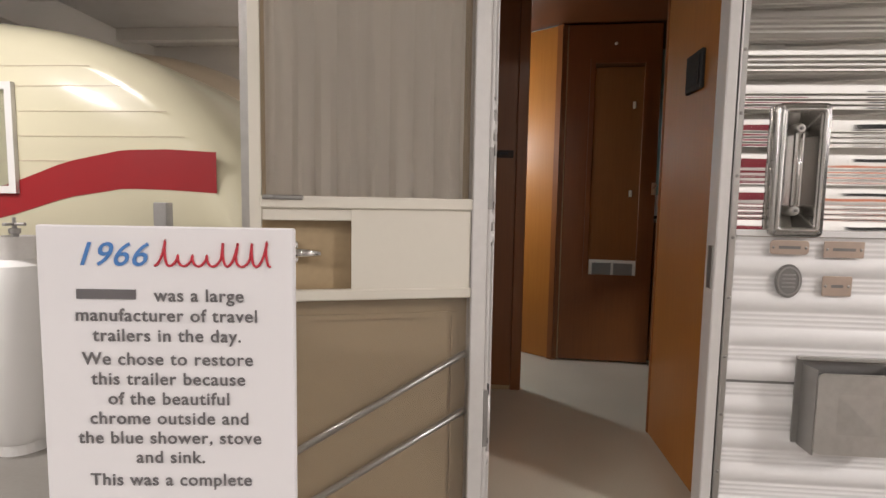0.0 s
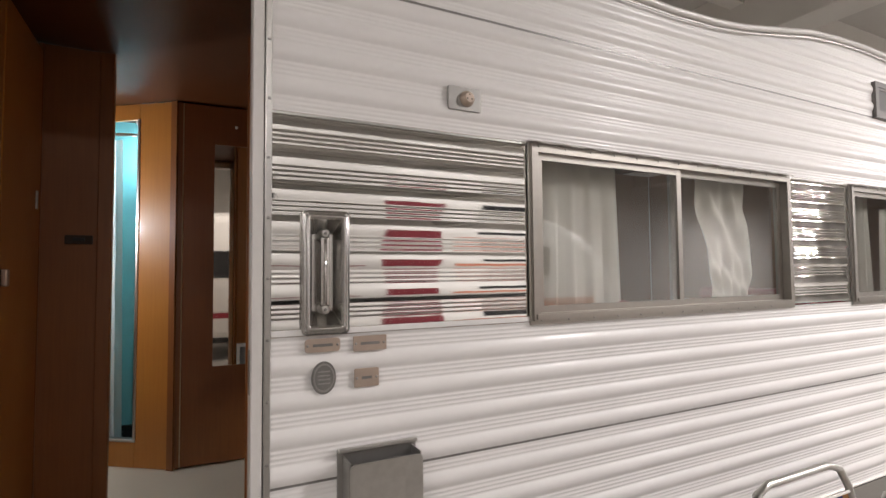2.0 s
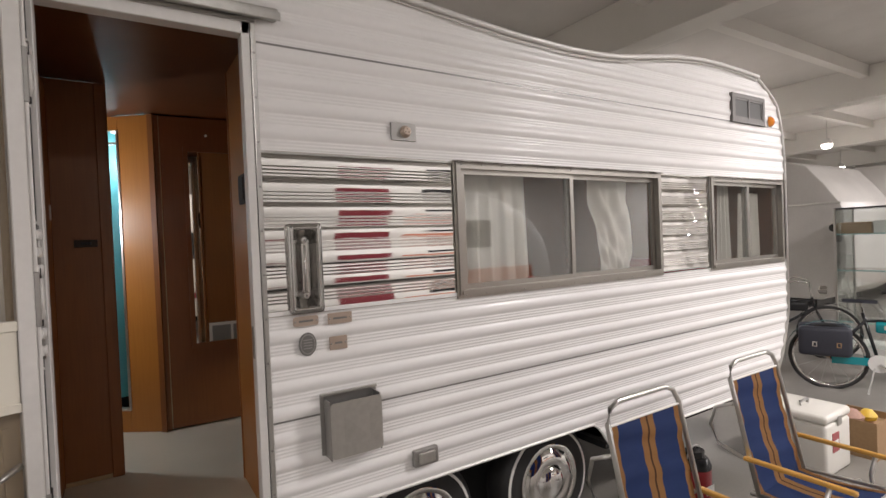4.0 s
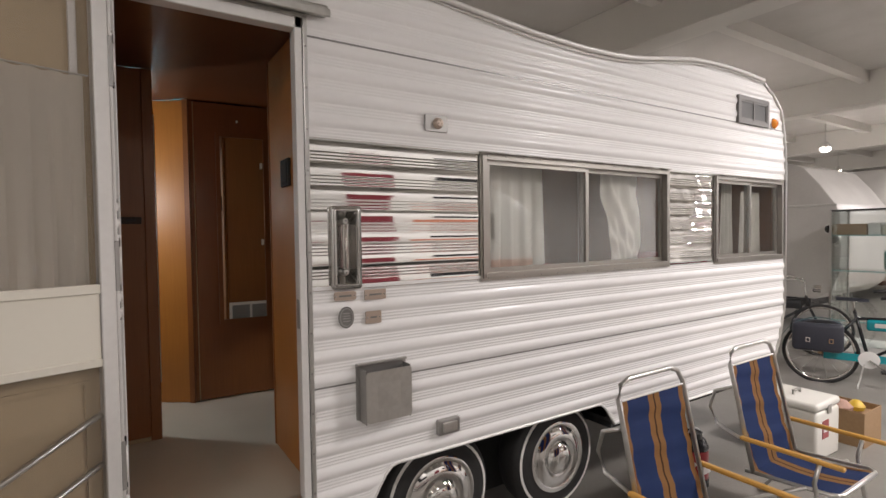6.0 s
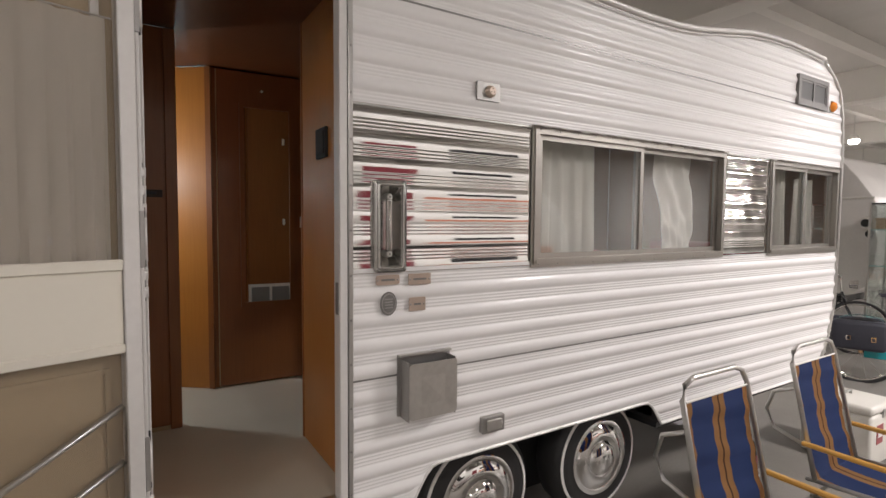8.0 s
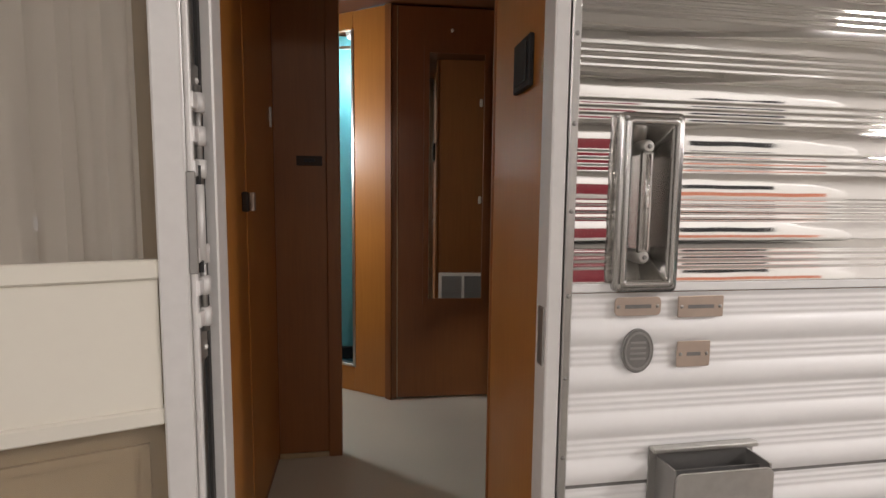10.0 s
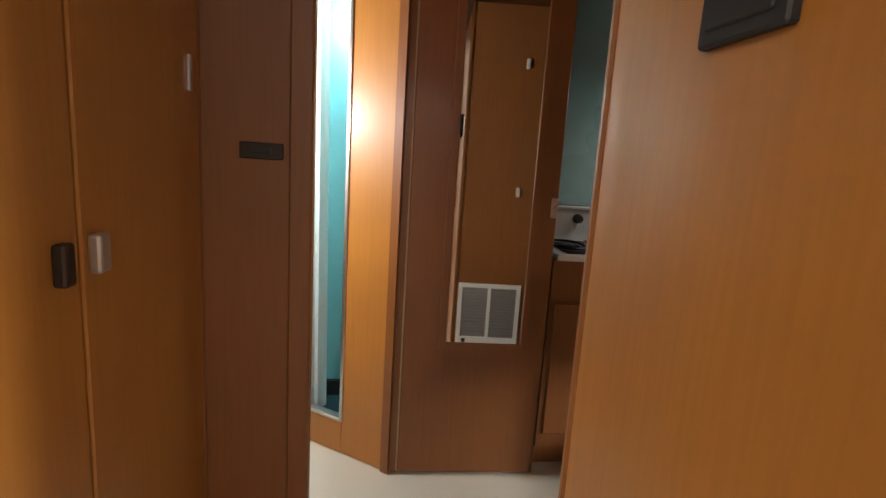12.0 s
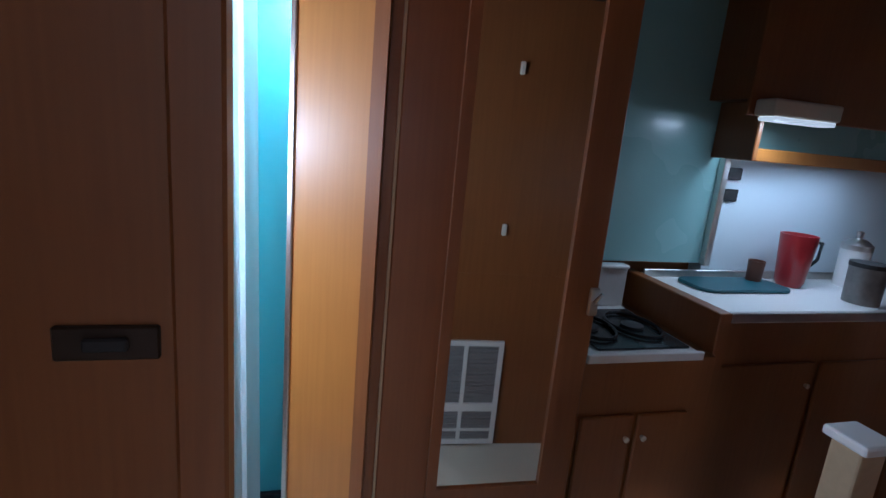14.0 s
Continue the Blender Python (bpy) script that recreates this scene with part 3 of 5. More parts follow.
CURTAINS = [(drape(1.01, 1.485, 1.47, 2.05, 0.095, 0.010, 5, 0.05, 3), "ivory satin curtain hanging inside the trailer window"),
            (bunched(1.965, 2.33, 1.47, 2.05, 0.095, 0.13, 5), "ivory satin curtain creased and caught up to one side"),
            (drape(3.12, 3.20, 1.47, 2.05, 0.095, 0.012, 2, 0, 7), "narrow ivory satin curtain drawn aside in the trailer window"),
            (drape(3.36, 3.50, 1.47, 2.05, 0.095, 0.012, 3, 0.05, 8), "ivory satin curtain hanging beside the window mullion"),
            (drape(3.63, 3.93, 1.47, 1.98, 0.095, 0.013, 4, 0.06, 9), "ivory satin curtain hanging inside the trailer window")]
for cloth, words_ in CURTAINS:
    c = part("window_curtain", cloth, "satin", smooth=True)
    tagged(c, words_, "curtain", "curtains of the trailer windows")
for x0, x1 in ((1.0, 2.49), (3.10, 4.05)):
    rod = part("curtain_rod", tube([(x0, 0.09, 2.06), (x1, 0.09, 2.06)], 0.006, 8), "alu")
    tagged(rod, "thin metal curtain rod inside the trailer window", "rod", "curtain rods of the trailer windows")

vent = part("roof_vent_window", frame_plate(3.375, 3.83, 2.478, 2.685, 0.03, -0.022, 0.02), "vent_metal", trailer, "small two-pane vent window")
part("mullion", box(3.595, 3.61, -0.020, -0.0135, 2.50, 2.66), "vent_metal", vent)
part("pane", box(3.40, 3.81, -0.0130, -0.0105, 2.50, 2.665), "smoke", vent)
part("sash", frame_plate(3.405, 3.80, 2.508, 2.655, 0.014, -0.018, -0.0135), "vent_metal", vent)
mk = part("marker_lamp", lathe([(0.0, 0.032), (0.02, 0.028), (0.036, 0.014), (0.04, 0.0)], (3.935, -0.006, 2.525), "Y", 18), "amber", trailer, "amber marker lamp", smooth=True)
part("base", lathe([(0.044, 0.008), (0.048, 0.0)], (3.935, -0.002, 2.525), "Y", 18), "chrome", mk)

pl = part("socket_plate", slab(rounded(0.65, 0.772, 2.152, 2.230, 0.006), -0.016, -0.004, bevel=0.002), "grey_metal", trailer, "metal power inlet plate")
part("inlet", lathe([(0.0, 0.022), (0.016, 0.022), (0.019, 0.016), (0.024, 0.012), (0.027, 0.0)], (0.718, -0.014, 2.192), "Y", 18), "badge", pl, smooth=True)
for k in range(3):
    a = radians(90 + 120 * k)
    part("pin_hole", lathe([(0.0, 0.001), (0.003, 0.0)], (0.718 + 0.009 * math.cos(a), -0.036, 2.192 + 0.009 * math.sin(a)), "Y", 6), "black", pl)

ws = part("water_inlet", slab(rounded(0.69, 0.812, 0.725, 0.798, 0.008), -0.03, -0.004, bevel=0.004), "grey_metal", trailer, "dull metal inlet cover")
part("cap", slab(rounded(0.71, 0.79, 0.738, 0.785, 0.006), -0.042, -0.03, bevel=0.004), "alu", ws)

# grab handle recessed into the chrome panel
gx0, gx1, gz0, gz1 = 0.187, 0.320, 1.452, 1.800
gh = part("grab_handle", ring_plate(rounded(gx0, gx1, gz0, gz1, 0.012), rounded(gx0 + 0.022, gx1 - 0.022, gz0 + 0.024, gz1 - 0.024, 0.006), -0.022, -0.004), "dull_chrome", trailer, "recessed chrome entry grab handle", smooth=True)
part("rim", ring_plate(rounded(gx0 + 0.010, gx1 - 0.010, gz0 + 0.010, gz1 - 0.010, 0.010), rounded(gx0 + 0.020, gx1 - 0.020, gz0 + 0.022, gz1 - 0.022, 0.006), -0.030, -0.022), "dull_chrome", gh, smooth=True)
pan, mouth, base_ = bmesh.new(), rounded(gx0 + 0.021, gx1 - 0.021, gz0 + 0.023, gz1 - 0.023, 0.006), rounded(gx0 + 0.038, gx1 - 0.034, gz0 + 0.062, gz1 - 0.062, 0.004)
edge_a = [pan.verts.new((x, -0.020, z)) for x, z in mouth]
edge_b = [pan.verts.new((x, 0.034, z)) for x, z in base_]
for k in range(len(mouth)):
    j = (k + 1) % len(mouth)
    pan.faces.new((edge_a[k], edge_a[j], edge_b[j], edge_b[k]))
pan.faces.new(edge_b)
part("recess", pan, "dull_chrome", gh, "deep pressed chrome recess")
part("bar", slab(rounded(0.240, 0.266, 1.528, 1.728, 0.006), -0.012, 0.000, bevel=0.005), "dull_chrome", gh, "flat chrome pull bar", smooth=True)
part("bar_rib", tube([(0.253, -0.014, 1.535), (0.253, -0.014, 1.722)], 0.004, 8), "chrome", gh, smooth=True)
for z in (1.520, 1.737):
    part("post", lathe([(0.014, -0.034), (0.014, 0.006), (0.010, 0.013), (0.0, 0.014)], (0.253, 0.0, z), "Y", 14), "alu", gh, smooth=True)
    part("post_screw", lathe([(0.005, 0.0), (0.004, 0.003), (0.0, 0.0035)], (0.253, -0.0145, z), "Y", 8), "pewter", gh)
for x in (gx0 + 0.012, gx1 - 0.012):
    for z in (gz0 + 0.012, gz1 - 0.012):
        part("screw", lathe([(0.0, 0.004), (0.004, 0.003), (0.006, 0.0)], (x, -0.0225, z), "Y", 8), "grey_metal", gh)

for x0, x1, z0, z1, r in ((0.196, 0.296, 1.402, 1.440, 0.010), (0.334, 0.436, 1.396, 1.440, 0.003), (0.337, 0.412, 1.292, 1.346, 0.004)):
    bd = part("maker_badge", slab(rounded(x0, x1, z0, z1, r), -0.0125, -0.0095, bevel=0.001), "badge", trailer, "tarnished metal maker badge")
    part("raised_lettering", box(x0 + 0.022, x1 - 0.022, -0.0132, -0.0120, (z0 + z1) / 2 - 0.004, (z0 + z1) / 2 + 0.004), "pewter", bd)
    for x in (x0 + 0.008, x1 - 0.008):
        part("rivet", lathe([(0.0, 0.003), (0.003, 0.002), (0.004, 0.0)], (x, -0.0125, (z0 + z1) / 2), "Y", 8), "grey_metal", bd)
ov = part("oval_badge", slab([(0.249 + 0.035 * math.cos(a), 1.330 + 0.046 * math.sin(a)) for a in np.linspace(0, 2 * math.pi, 28)[:-1]], -0.014, -0.009, bevel=0.0015), "pewter", trailer, "oval pewter badge")
part("raised_band", ring_plate([(0.249 + 0.030 * math.cos(a), 1.330 + 0.040 * math.sin(a)) for a in np.linspace(0, 2 * math.pi, 25)[:-1]], [(0.249 + 0.026 * math.cos(a), 1.330 + 0.035 * math.sin(a)) for a in np.linspace(0, 2 * math.pi, 25)[:-1]], -0.0155, -0.0135), "grey_metal", ov)
for k in range(4):
    part("lettering", box(0.232, 0.266, -0.0152, -0.0138, 1.312 + 0.011 * k, 1.316 + 0.011 * k), "grey_metal", ov)

# furnace exhaust hood
hd = part("exhaust_hood", slab(rounded(0.287, 0.528, 0.880, 1.125, 0.004), -0.012, -0.008), "grey_metal", trailer, "boxy sheet metal furnace exhaust hood")
cover = slab(rounded(0.305, 0.522, 0.880, 1.098, 0.016), -0.080, -0.075)
bmesh.ops.poke(cover, faces=[f for f in cover.faces if f.normal.y < -0.9 or f.normal.y > 0.9], offset=0.005)
part("cover", cover, "alu", hd, "folded front plate")
part("side", box(0.303, 0.307, -0.076, -0.010, 0.875, 1.105), "grey_metal", hd)
part("side", box(0.514, 0.518, -0.076, -0.010, 0.875, 1.105), "grey_metal", hd)
part("baffle", box(0.307, 0.514, -0.05, -0.046, 0.89, 1.090), "pewter", hd)
part("rim", box(0.287, 0.528, -0.030, -0.012, 1.117, 1.127, 0.002), "alu", hd)


# ---- wheels ----
def wheel(x, z):
    tyre = part("wheel", lathe([(0.19, -0.095), (0.245, -0.10), (0.30, -0.09), (0.325, -0.06), (0.33, 0.0), (0.325, 0.06), (0.30, 0.09), (0.245, 0.10), (0.19, 0.095)], (x, 0.24, z), "Y", 40), "black", trailer, "black tyre with a narrow whitewall", smooth=True)
    part("whitewall", lathe([(0.280, 0.090), (0.280, 0.0985), (0.294, 0.0955), (0.294, 0.086)], (x, 0.24, z), "Y", 40), "white_rubber", tyre, "narrow white stripe", smooth=True)
    part("rim", lathe([(0.0, 0.07), (0.18, 0.075), (0.198, 0.10), (0.192, 0.105), (0.182, 0.09), (0.172, 0.082)], (x, 0.24, z), "Y", 36), "pewter", tyre, smooth=True)
    cap = part("hubcap", lathe([(0.212, 0.088), (0.210, 0.104), (0.196, 0.108), (0.182, 0.102), (0.171, 0.108), (0.146, 0.122), (0.120, 0.124), (0.097, 0.118), (0.089, 0.126), (0.075, 0.142), (0.041, 0.150), (0.000, 0.152)], (x, 0.24, z), "Y", 40), "chrome", tyre, "full chrome hubcap", smooth=True)
    return tyre


wheel(0.80, 0.33)
wheel(1.635, 0.33)

# ---- the open entry door ----
door = thing("entry_door", (-0.578, -0.055, 0.58), "open entry door with insect screen, curtain and aluminium frame", "door", turn=197 - 180, world_made=False)
# local: -x runs from the hinge to the lock edge, -y faces the visitor
W, HT = 0.615, 1.93
leaf = part("door_leaf", box(-W, 0, 0.0, 0.032, 0, HT, 0.004), "tan", door, "tan outer door leaf")
fr = part("edge_frame", frame_plate(-W - 0.004, 0.004, -0.004, HT + 0.004, 0.022, -0.006, 0.036), "alu", door, "bright aluminium edge frame")
sf = part("screen_frame", frame_plate(-W + 0.020, -0.018, 0.018, HT - 0.02, 0.026, -0.044, -0.028), "cream", door, "cream painted screen door frame")
part("hinge_stile", box(-0.044, -0.002, -0.052, -0.006, 0.0, HT, 0.003), "alu_painted", door, "pale hinge stile")
for z0, z1 in ((0.695, 0.722), (0.925, 0.955)):
    part("rail", box(-W + 0.044, -0.044, -0.050, -0.026, z0, z1, 0.003), "cream", sf, "cream cross rail")
part("sliding_panel", box(-0.355, -0.046, -0.043, -0.037, 0.722, 0.925), "cream", door, "cream sliding hatch panel")
part("hatch_track", box(-W + 0.046, -0.350, -0.040, -0.034, 0.895, 0.925, 0.002), "cream", door)
part("upper_screen", box(-W + 0.045, -0.043, -0.037, -0.036, 0.955, HT - 0.045), "screen", door, "grey-brown insect screen")
part("lower_screen", box(-W + 0.045, -0.043, -0.037, -0.036, 0.044, 0.695), "screen", door, "grey-brown insect screen")
for a, b in ((0.26, 0.52), (0.10, 0.36)):
    part("brace", tube([(-W + 0.05, -0.024, a), (-0.046, -0.024, b + 0.02)], 0.009, 8), "alu", door, "diagonal aluminium push bar", smooth=True)
lk = part("lock", slab(rounded(-0.535, -0.485, 0.785, 0.845, 0.012), -0.014, 0.0, bevel=0.004), "chrome", door, "chrome lock with lever")
part("lever", tube([(-0.51, -0.02, 0.815), (-0.49, -0.034, 0.815), (-0.43, -0.036, 0.813)], [0.016, 0.013, 0.008], 10), "chrome", lk, smooth=True)
part("slide_bolt", box(-0.565, -0.47, -0.056, -0.050, 0.945, 0.957, 0.003), "grey_metal", door, "small slide bolt")
part("bolt_knob", lathe([(0.0, 0.012), (0.005, 0.01), (0.006, 0.0)], (-0.545, -0.056, 0.951), "Y", 10), "grey_metal", door)
part("window_rim", frame_plate(-0.545, -0.075, 1.0, 1.85, 0.02, -0.012, 0.0), "alu_painted", leaf)
part("lower_panel", frame_plate(-0.56, -0.07, 0.08, 0.65, 0.014, -0.008, 0.0), "tan", leaf)
for k, z in enumerate((0.28, 0.93, 1.58)):
    hg = part("hinge", box(-0.002, 0.012, -0.050, -0.010, z, z + 0.16, 0.002), "grey_metal", door, "steel door hinge")
    part("knuckle", tube([(0.016, -0.03, z + 0.02), (0.016, -0.03, z + 0.14)], 0.008, 10), "alu_painted", hg, smooth=True)
    part("pin", tube([(0.016, -0.03, z), (0.016, -0.03, z + 0.17)], 0.004, 8), "black", hg)
part("gasket", box(0.0045, 0.012, 0.006, 0.020, 0.02, HT - 0.02), "black", door, "black rubber gasket")
cur = drape(-0.56, -0.065, 0.945, 1.60, -0.022, 0.0095, 8, 0.0, 11, 0.0012)
part("curtain", cur, "curtain", door, "gathered grey linen curtain", smooth=True)
part("curtain_wire", tube([(-0.57, -0.022, 1.605), (-0.05, -0.022, 1.605)], 0.003, 6), "alu", door)

# ---- sign ----
sign = thing("information_sign", (-1.117, -0.624, 0), "white printed information sign on a metal stand", "sign", turn=6, world_made=False)
sign.scale = (1.3, 1.3, 1.3)
SX, ST, SB = 0.168, 1.134, 0.636
part("board", box(-SX, SX, 0.0, 0.012, SB, ST, 0.002), "paper", sign, "white sign board")
part("pole", tube([(0, 0.022, 0.03), (0, 0.022, SB + 0.2)], 0.012, 10), "black_paint", sign, smooth=True)
part("foot", lathe([(0.17, 0.0), (0.17, 0.012), (0.15, 0.02), (0.02, 0.03), (0.014, 0.05)], (0, 0.022, 0)), "black_paint", sign, smooth=True)


def words(text, x, z, size, mat, lean=0.0, align="CENTER", parent=sign, y=-0.0012):
    c = bpy.data.curves.new("lettering", "FONT")
    c.body, c.size, c.align_x, c.shear, c.extrude, c.offset, c.space_character = text, size, align, lean, 0.0004, 0.00025, 1.09
    c.materials.append(M[mat])
    ob = new("lettering", c)
    ob.parent = parent
    ob.matrix_basis = pose(x, y, z, 90)
    return ob


words("1966", -0.072, ST - 0.052, 0.044, "ink_blue", 0.35)
mark = []
for k in range(97):
    a = 2 * math.pi * k / 12
    tall = 0.017 if k < 12 or 54 < k < 66 or k > 78 else 0.0075
    mark.append((-0.014 + 0.00158 * k + 0.0035 * math.sin(a) + 0.3 * tall * (1 - math.cos(a)) / 2, -0.001, ST - 0.052 + tall * (1 - math.cos(a))))
part("word_mark", tube(mark, 0.0017, 6), "ink_red", sign, "red script word mark", smooth=True)
LINES = ["was a large", "manufacturer of travel", "trailers in the day.", "", "We chose to restore", "this trailer because", "of the beautiful", "chrome outside and", "the blue shower, stove", "and sink.", "", "This was a complete"]
lz = ST - 0.099
for i, line in enumerate(LINES):
    if line:
        words(line, 0.043 if i == 0 else 0.0, lz, 0.0240, "ink")
    if i == 0:
        part("word_bar", box(-0.117, -0.040, -0.0016, -0.0006, lz + 0.002, lz + 0.015), "ink", sign)
    lz -= 0.0273 if line else 0.0048

# ---- inside: rear closet, partition, shower ----
closet = thing("closet", (-0.9, 0.55, 0.6), "tall built-in closet of varnished birch plywood", "closet")
part("carcass", box(-1.17, -0.640, 0.055, 1.05, 0.602, 2.555), "wood", closet)
for y0, y1 in ((0.055, 0.572), (0.580, 1.045)):
    d = part("closet_door", box(-0.638, -0.620, y0, y1, 0.63, 2.52, 0.003), "wood", closet, "varnished plywood door")
    part("catch", box(-0.620, -0.602, (0.512 if y0 < 0.3 else 0.592), (0.536 if y0 < 0.3 else 0.622), 1.590, 1.645, 0.005, seg=2), "bronze" if y0 < 0.3 else "badge", d, "small cupboard catch")
    if y0 > 0.3:
        part("hinge_strip", box(-0.620, -0.614, 0.985, 1.0, 1.88, 1.95, 0.001), "alu", d)
part("plinth", box(-0.640, -0.622, 0.055, 1.045, 0.602, 0.63), "wood_dark", closet)

screen_wall = thing("sliding_partition", (-0.53, 1.08, 0.6), "dark varnished sliding partition with a brass latch", "partition")
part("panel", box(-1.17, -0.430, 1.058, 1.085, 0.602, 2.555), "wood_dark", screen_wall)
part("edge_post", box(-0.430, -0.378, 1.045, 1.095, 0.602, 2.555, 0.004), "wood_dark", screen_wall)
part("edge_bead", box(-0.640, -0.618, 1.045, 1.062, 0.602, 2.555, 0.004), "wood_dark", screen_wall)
lt = part("latch", box(-0.538, -0.443, 1.050, 1.058, 1.750, 1.786, 0.002), "bronze", screen_wall, "dark metal finger latch")
part("slide", box(-0.51, -0.47, 1.042, 1.050, 1.762, 1.776, 0.002), "black", lt)
part("base_strip", box(-0.62, -0.43, 1.050, 1.057, 0.602, 0.622), "tan", screen_wall)

# angled panel with the shower opening
FOLD, ANG = Vector((-0.148, 1.600, 0)), math.atan2(0.253, -0.340)
along, out = Vector((math.cos(ANG), math.sin(ANG), 0)), Vector((-math.sin(ANG), math.cos(ANG), 0))
shower = thing("shower_stall", (-0.5, 2.0, 0.6), "turquoise shower stall behind an angled plywood panel", "shower")


def angled(s0, s1, t0, t1, z0, z1, bevel=0.0):
    b = box(s0, s1, t0, t1, z0, z1, bevel)
    b.transform(Matrix.Translation(FOLD) @ Matrix.Rotation(ANG, 4, "Z"))
    return b


part("panel", angled(0.012, 0.235, -0.022, 0.0, 0.602, 2.555, 0.002), "wood", shower, "orange varnished plywood panel")
part("sill_panel", angled(0.235, 0.75, -0.022, 0.0, 0.602, 0.735), "wood", shower)
part("head_panel", angled(0.235, 0.75, -0.022, 0.0, 2.47, 2.555), "wood", shower)
part("edge_trim", angled(0.228, 0.243, -0.026, 0.006, 0.735, 2.47, 0.002), "alu", shower, "bright metal edge trim")
part("sill_trim", angled(0.235, 0.75, -0.03, 0.006, 0.735, 0.750, 0.002), "alu", shower)
part("corner_post", angled(0.0, 0.034, 0.001, 0.010, 0.602, 2.555), "wood_dark", shower)
part("shower_wall", box(-0.92, -0.14, 2.140, 2.160, 0.602, 2.55), "teal", shower, "turquoise enamel wall")
part("shower_wall", box(-0.16, -0.14, 1.66, 2.140, 0.602, 2.55), "teal", shower)
part("shower_wall", box(-0.94, -0.92, 2.02, 2.160, 0.602, 2.55), "teal", shower)
part("shower_pan", box(-0.92, -0.16, 1.86, 2.14, 0.605, 0.66, 0.006), "teal_dark", shower, "dark teal shower pan")
part("pan_upstand", box(-0.92, -0.16, 2.118, 2.139, 0.66, 0.735, 0.004), "black_paint", shower)
part("curtain_rod", tube([(-0.92, 1.99, 2.40), (-0.17, 1.76, 2.40)], 0.008, 10), "alu", shower, smooth=True)
sc = drape(-0.80, -0.432, 0.70, 2.39, 1.93, 0.014, 6, 0.04, 21)
tagged(part("shower_curtain", sc, "shower_curtain", smooth=True), "white shower curtain hanging from a metal rod", "curtain")
# Both fixtures are out of view; the one in the stall is added.
for bx, by, bz, watts in BATH_LAMPS:
    bl = thing("bath_lamp", (bx, by, bz), "small round white bath ceiling lamp, lit, out of view", "lamp", "lamps of the bath")
    part("base", lathe([(0.07, 0.0), (0.08, 0.03), (0.08, 0.05)], (bx, by, 2.505)), "white_paint", bl, smooth=True)
    part("stem", tube([(bx, by, 2.51), (bx, by, bz + 0.06)], 0.01), "chrome", bl)
    part("bulb", lathe([(0.0, 0.0), (0.025, 0.008), (0.032, 0.03), (0.02, 0.055), (0.012, 0.065)], (bx, by, bz + 0.035)), "bath_glow", bl, "glowing bulb", smooth=True)

# ---- mirror door ----
mirror_door = thing("mirror_door", (-0.118, 1.600, 0.61), "dark varnished door with a framed mirror", "door", turn=-3, world_made=False)
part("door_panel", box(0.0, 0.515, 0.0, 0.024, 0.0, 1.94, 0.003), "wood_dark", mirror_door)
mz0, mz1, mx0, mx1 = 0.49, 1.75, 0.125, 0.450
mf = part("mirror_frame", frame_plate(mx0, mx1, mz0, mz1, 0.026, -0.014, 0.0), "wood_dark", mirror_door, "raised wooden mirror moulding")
part("mirror", box(mx0 + 0.024, mx1 - 0.024, -0.006, -0.001, mz0 + 0.024, mz1 - 0.024), "mirror", mf, "mirror glass")
part("door_edge", box(-0.006, -0.0005, 0.001, 0.022, 0.0, 1.94), "tan", mirror_door, "pale raw plywood edge")
part("latch", box(0.490, 0.515, -0.012, 0.0, 0.985, 1.055, 0.003), "alu", mirror_door, "small bright latch")
part("catch_lever", tube([(0.50, -0.014, 1.02), (0.515, -0.022, 1.045)], 0.005, 8), "chrome", mirror_door)
part("coat_hook", lathe([(0.0, 0.02), (0.008, 0.016), (0.006, 0.0)], (0.26, 0.0, 1.83), "Y", 10), "cream", mirror_door, "small white hook")
jamb = part("door_jamb", box(-0.146, -0.122, 1.612, 1.66, 0.602, 2.555), "wood_dark")
tagged(jamb, "dark narrow jamb between the panel and the mirror door", "trim", kind="structure")

# ---- right partition box with the furnace behind ----
box_unit = thing("furnace_cabinet", (0.35, 0.3, 0.6), "varnished birch cabinet beside the entry", "cabinet")
part("side_panel", box(0.112, 0.130, 0.052, 0.630, 0.602, 2.555, 0.003), "wood", box_unit, "glossy orange-brown plywood side")
# Same birch as the side; its shade is painted with the darker tone.
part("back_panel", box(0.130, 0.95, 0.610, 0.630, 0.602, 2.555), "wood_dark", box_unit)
part("far_panel", box(0.932, 0.95, 0.052, 0.610, 0.676, 2.555), "wood", box_unit)
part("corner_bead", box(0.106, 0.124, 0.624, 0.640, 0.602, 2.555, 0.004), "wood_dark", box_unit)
fu = part("furnace_grille", frame_plate(0.132, 0.472, 0.612, 1.120, 0.022, 0.630, 0.644), "white_paint", box_unit, "white enamel furnace grille")
part("grille_bar", box(0.293, 0.311, 0.632, 0.643, 0.632, 1.10), "white_paint", fu)
part("grille_bar", box(0.15, 0.455, 0.632, 0.6435, 0.777, 0.817), "white_paint", fu)
part("grille_bar", box(0.15, 0.455, 0.632, 0.643, 0.677, 0.689), "white_paint", fu)
part("backing", box(0.15, 0.455, 0.6305, 0.634, 0.632, 1.10), "vent_mesh", fu)
for x0, x1 in ((0.154, 0.293), (0.311, 0.450)):
    for k in range(26):
        z = 0.637 + 0.018 * k
        if not 0.769 < z < 0.819:
            part("louvre", box(x0, x1, 0.634, 0.640, z, z + 0.009), "vent_mesh", fu)
part("control_knob", lathe([(0.0, 0.0), (0.010, 0.002), (0.012, 0.014), (0.0, 0.015)], (0.175, 0.658, 0.797), "Y", 12), "black", fu)
for z in (1.60, 2.25):
    part("catch", box(0.40, 0.42, 0.630, 0.646, z, z + 0.05, 0.004), "cream", box_unit, "small white catch")
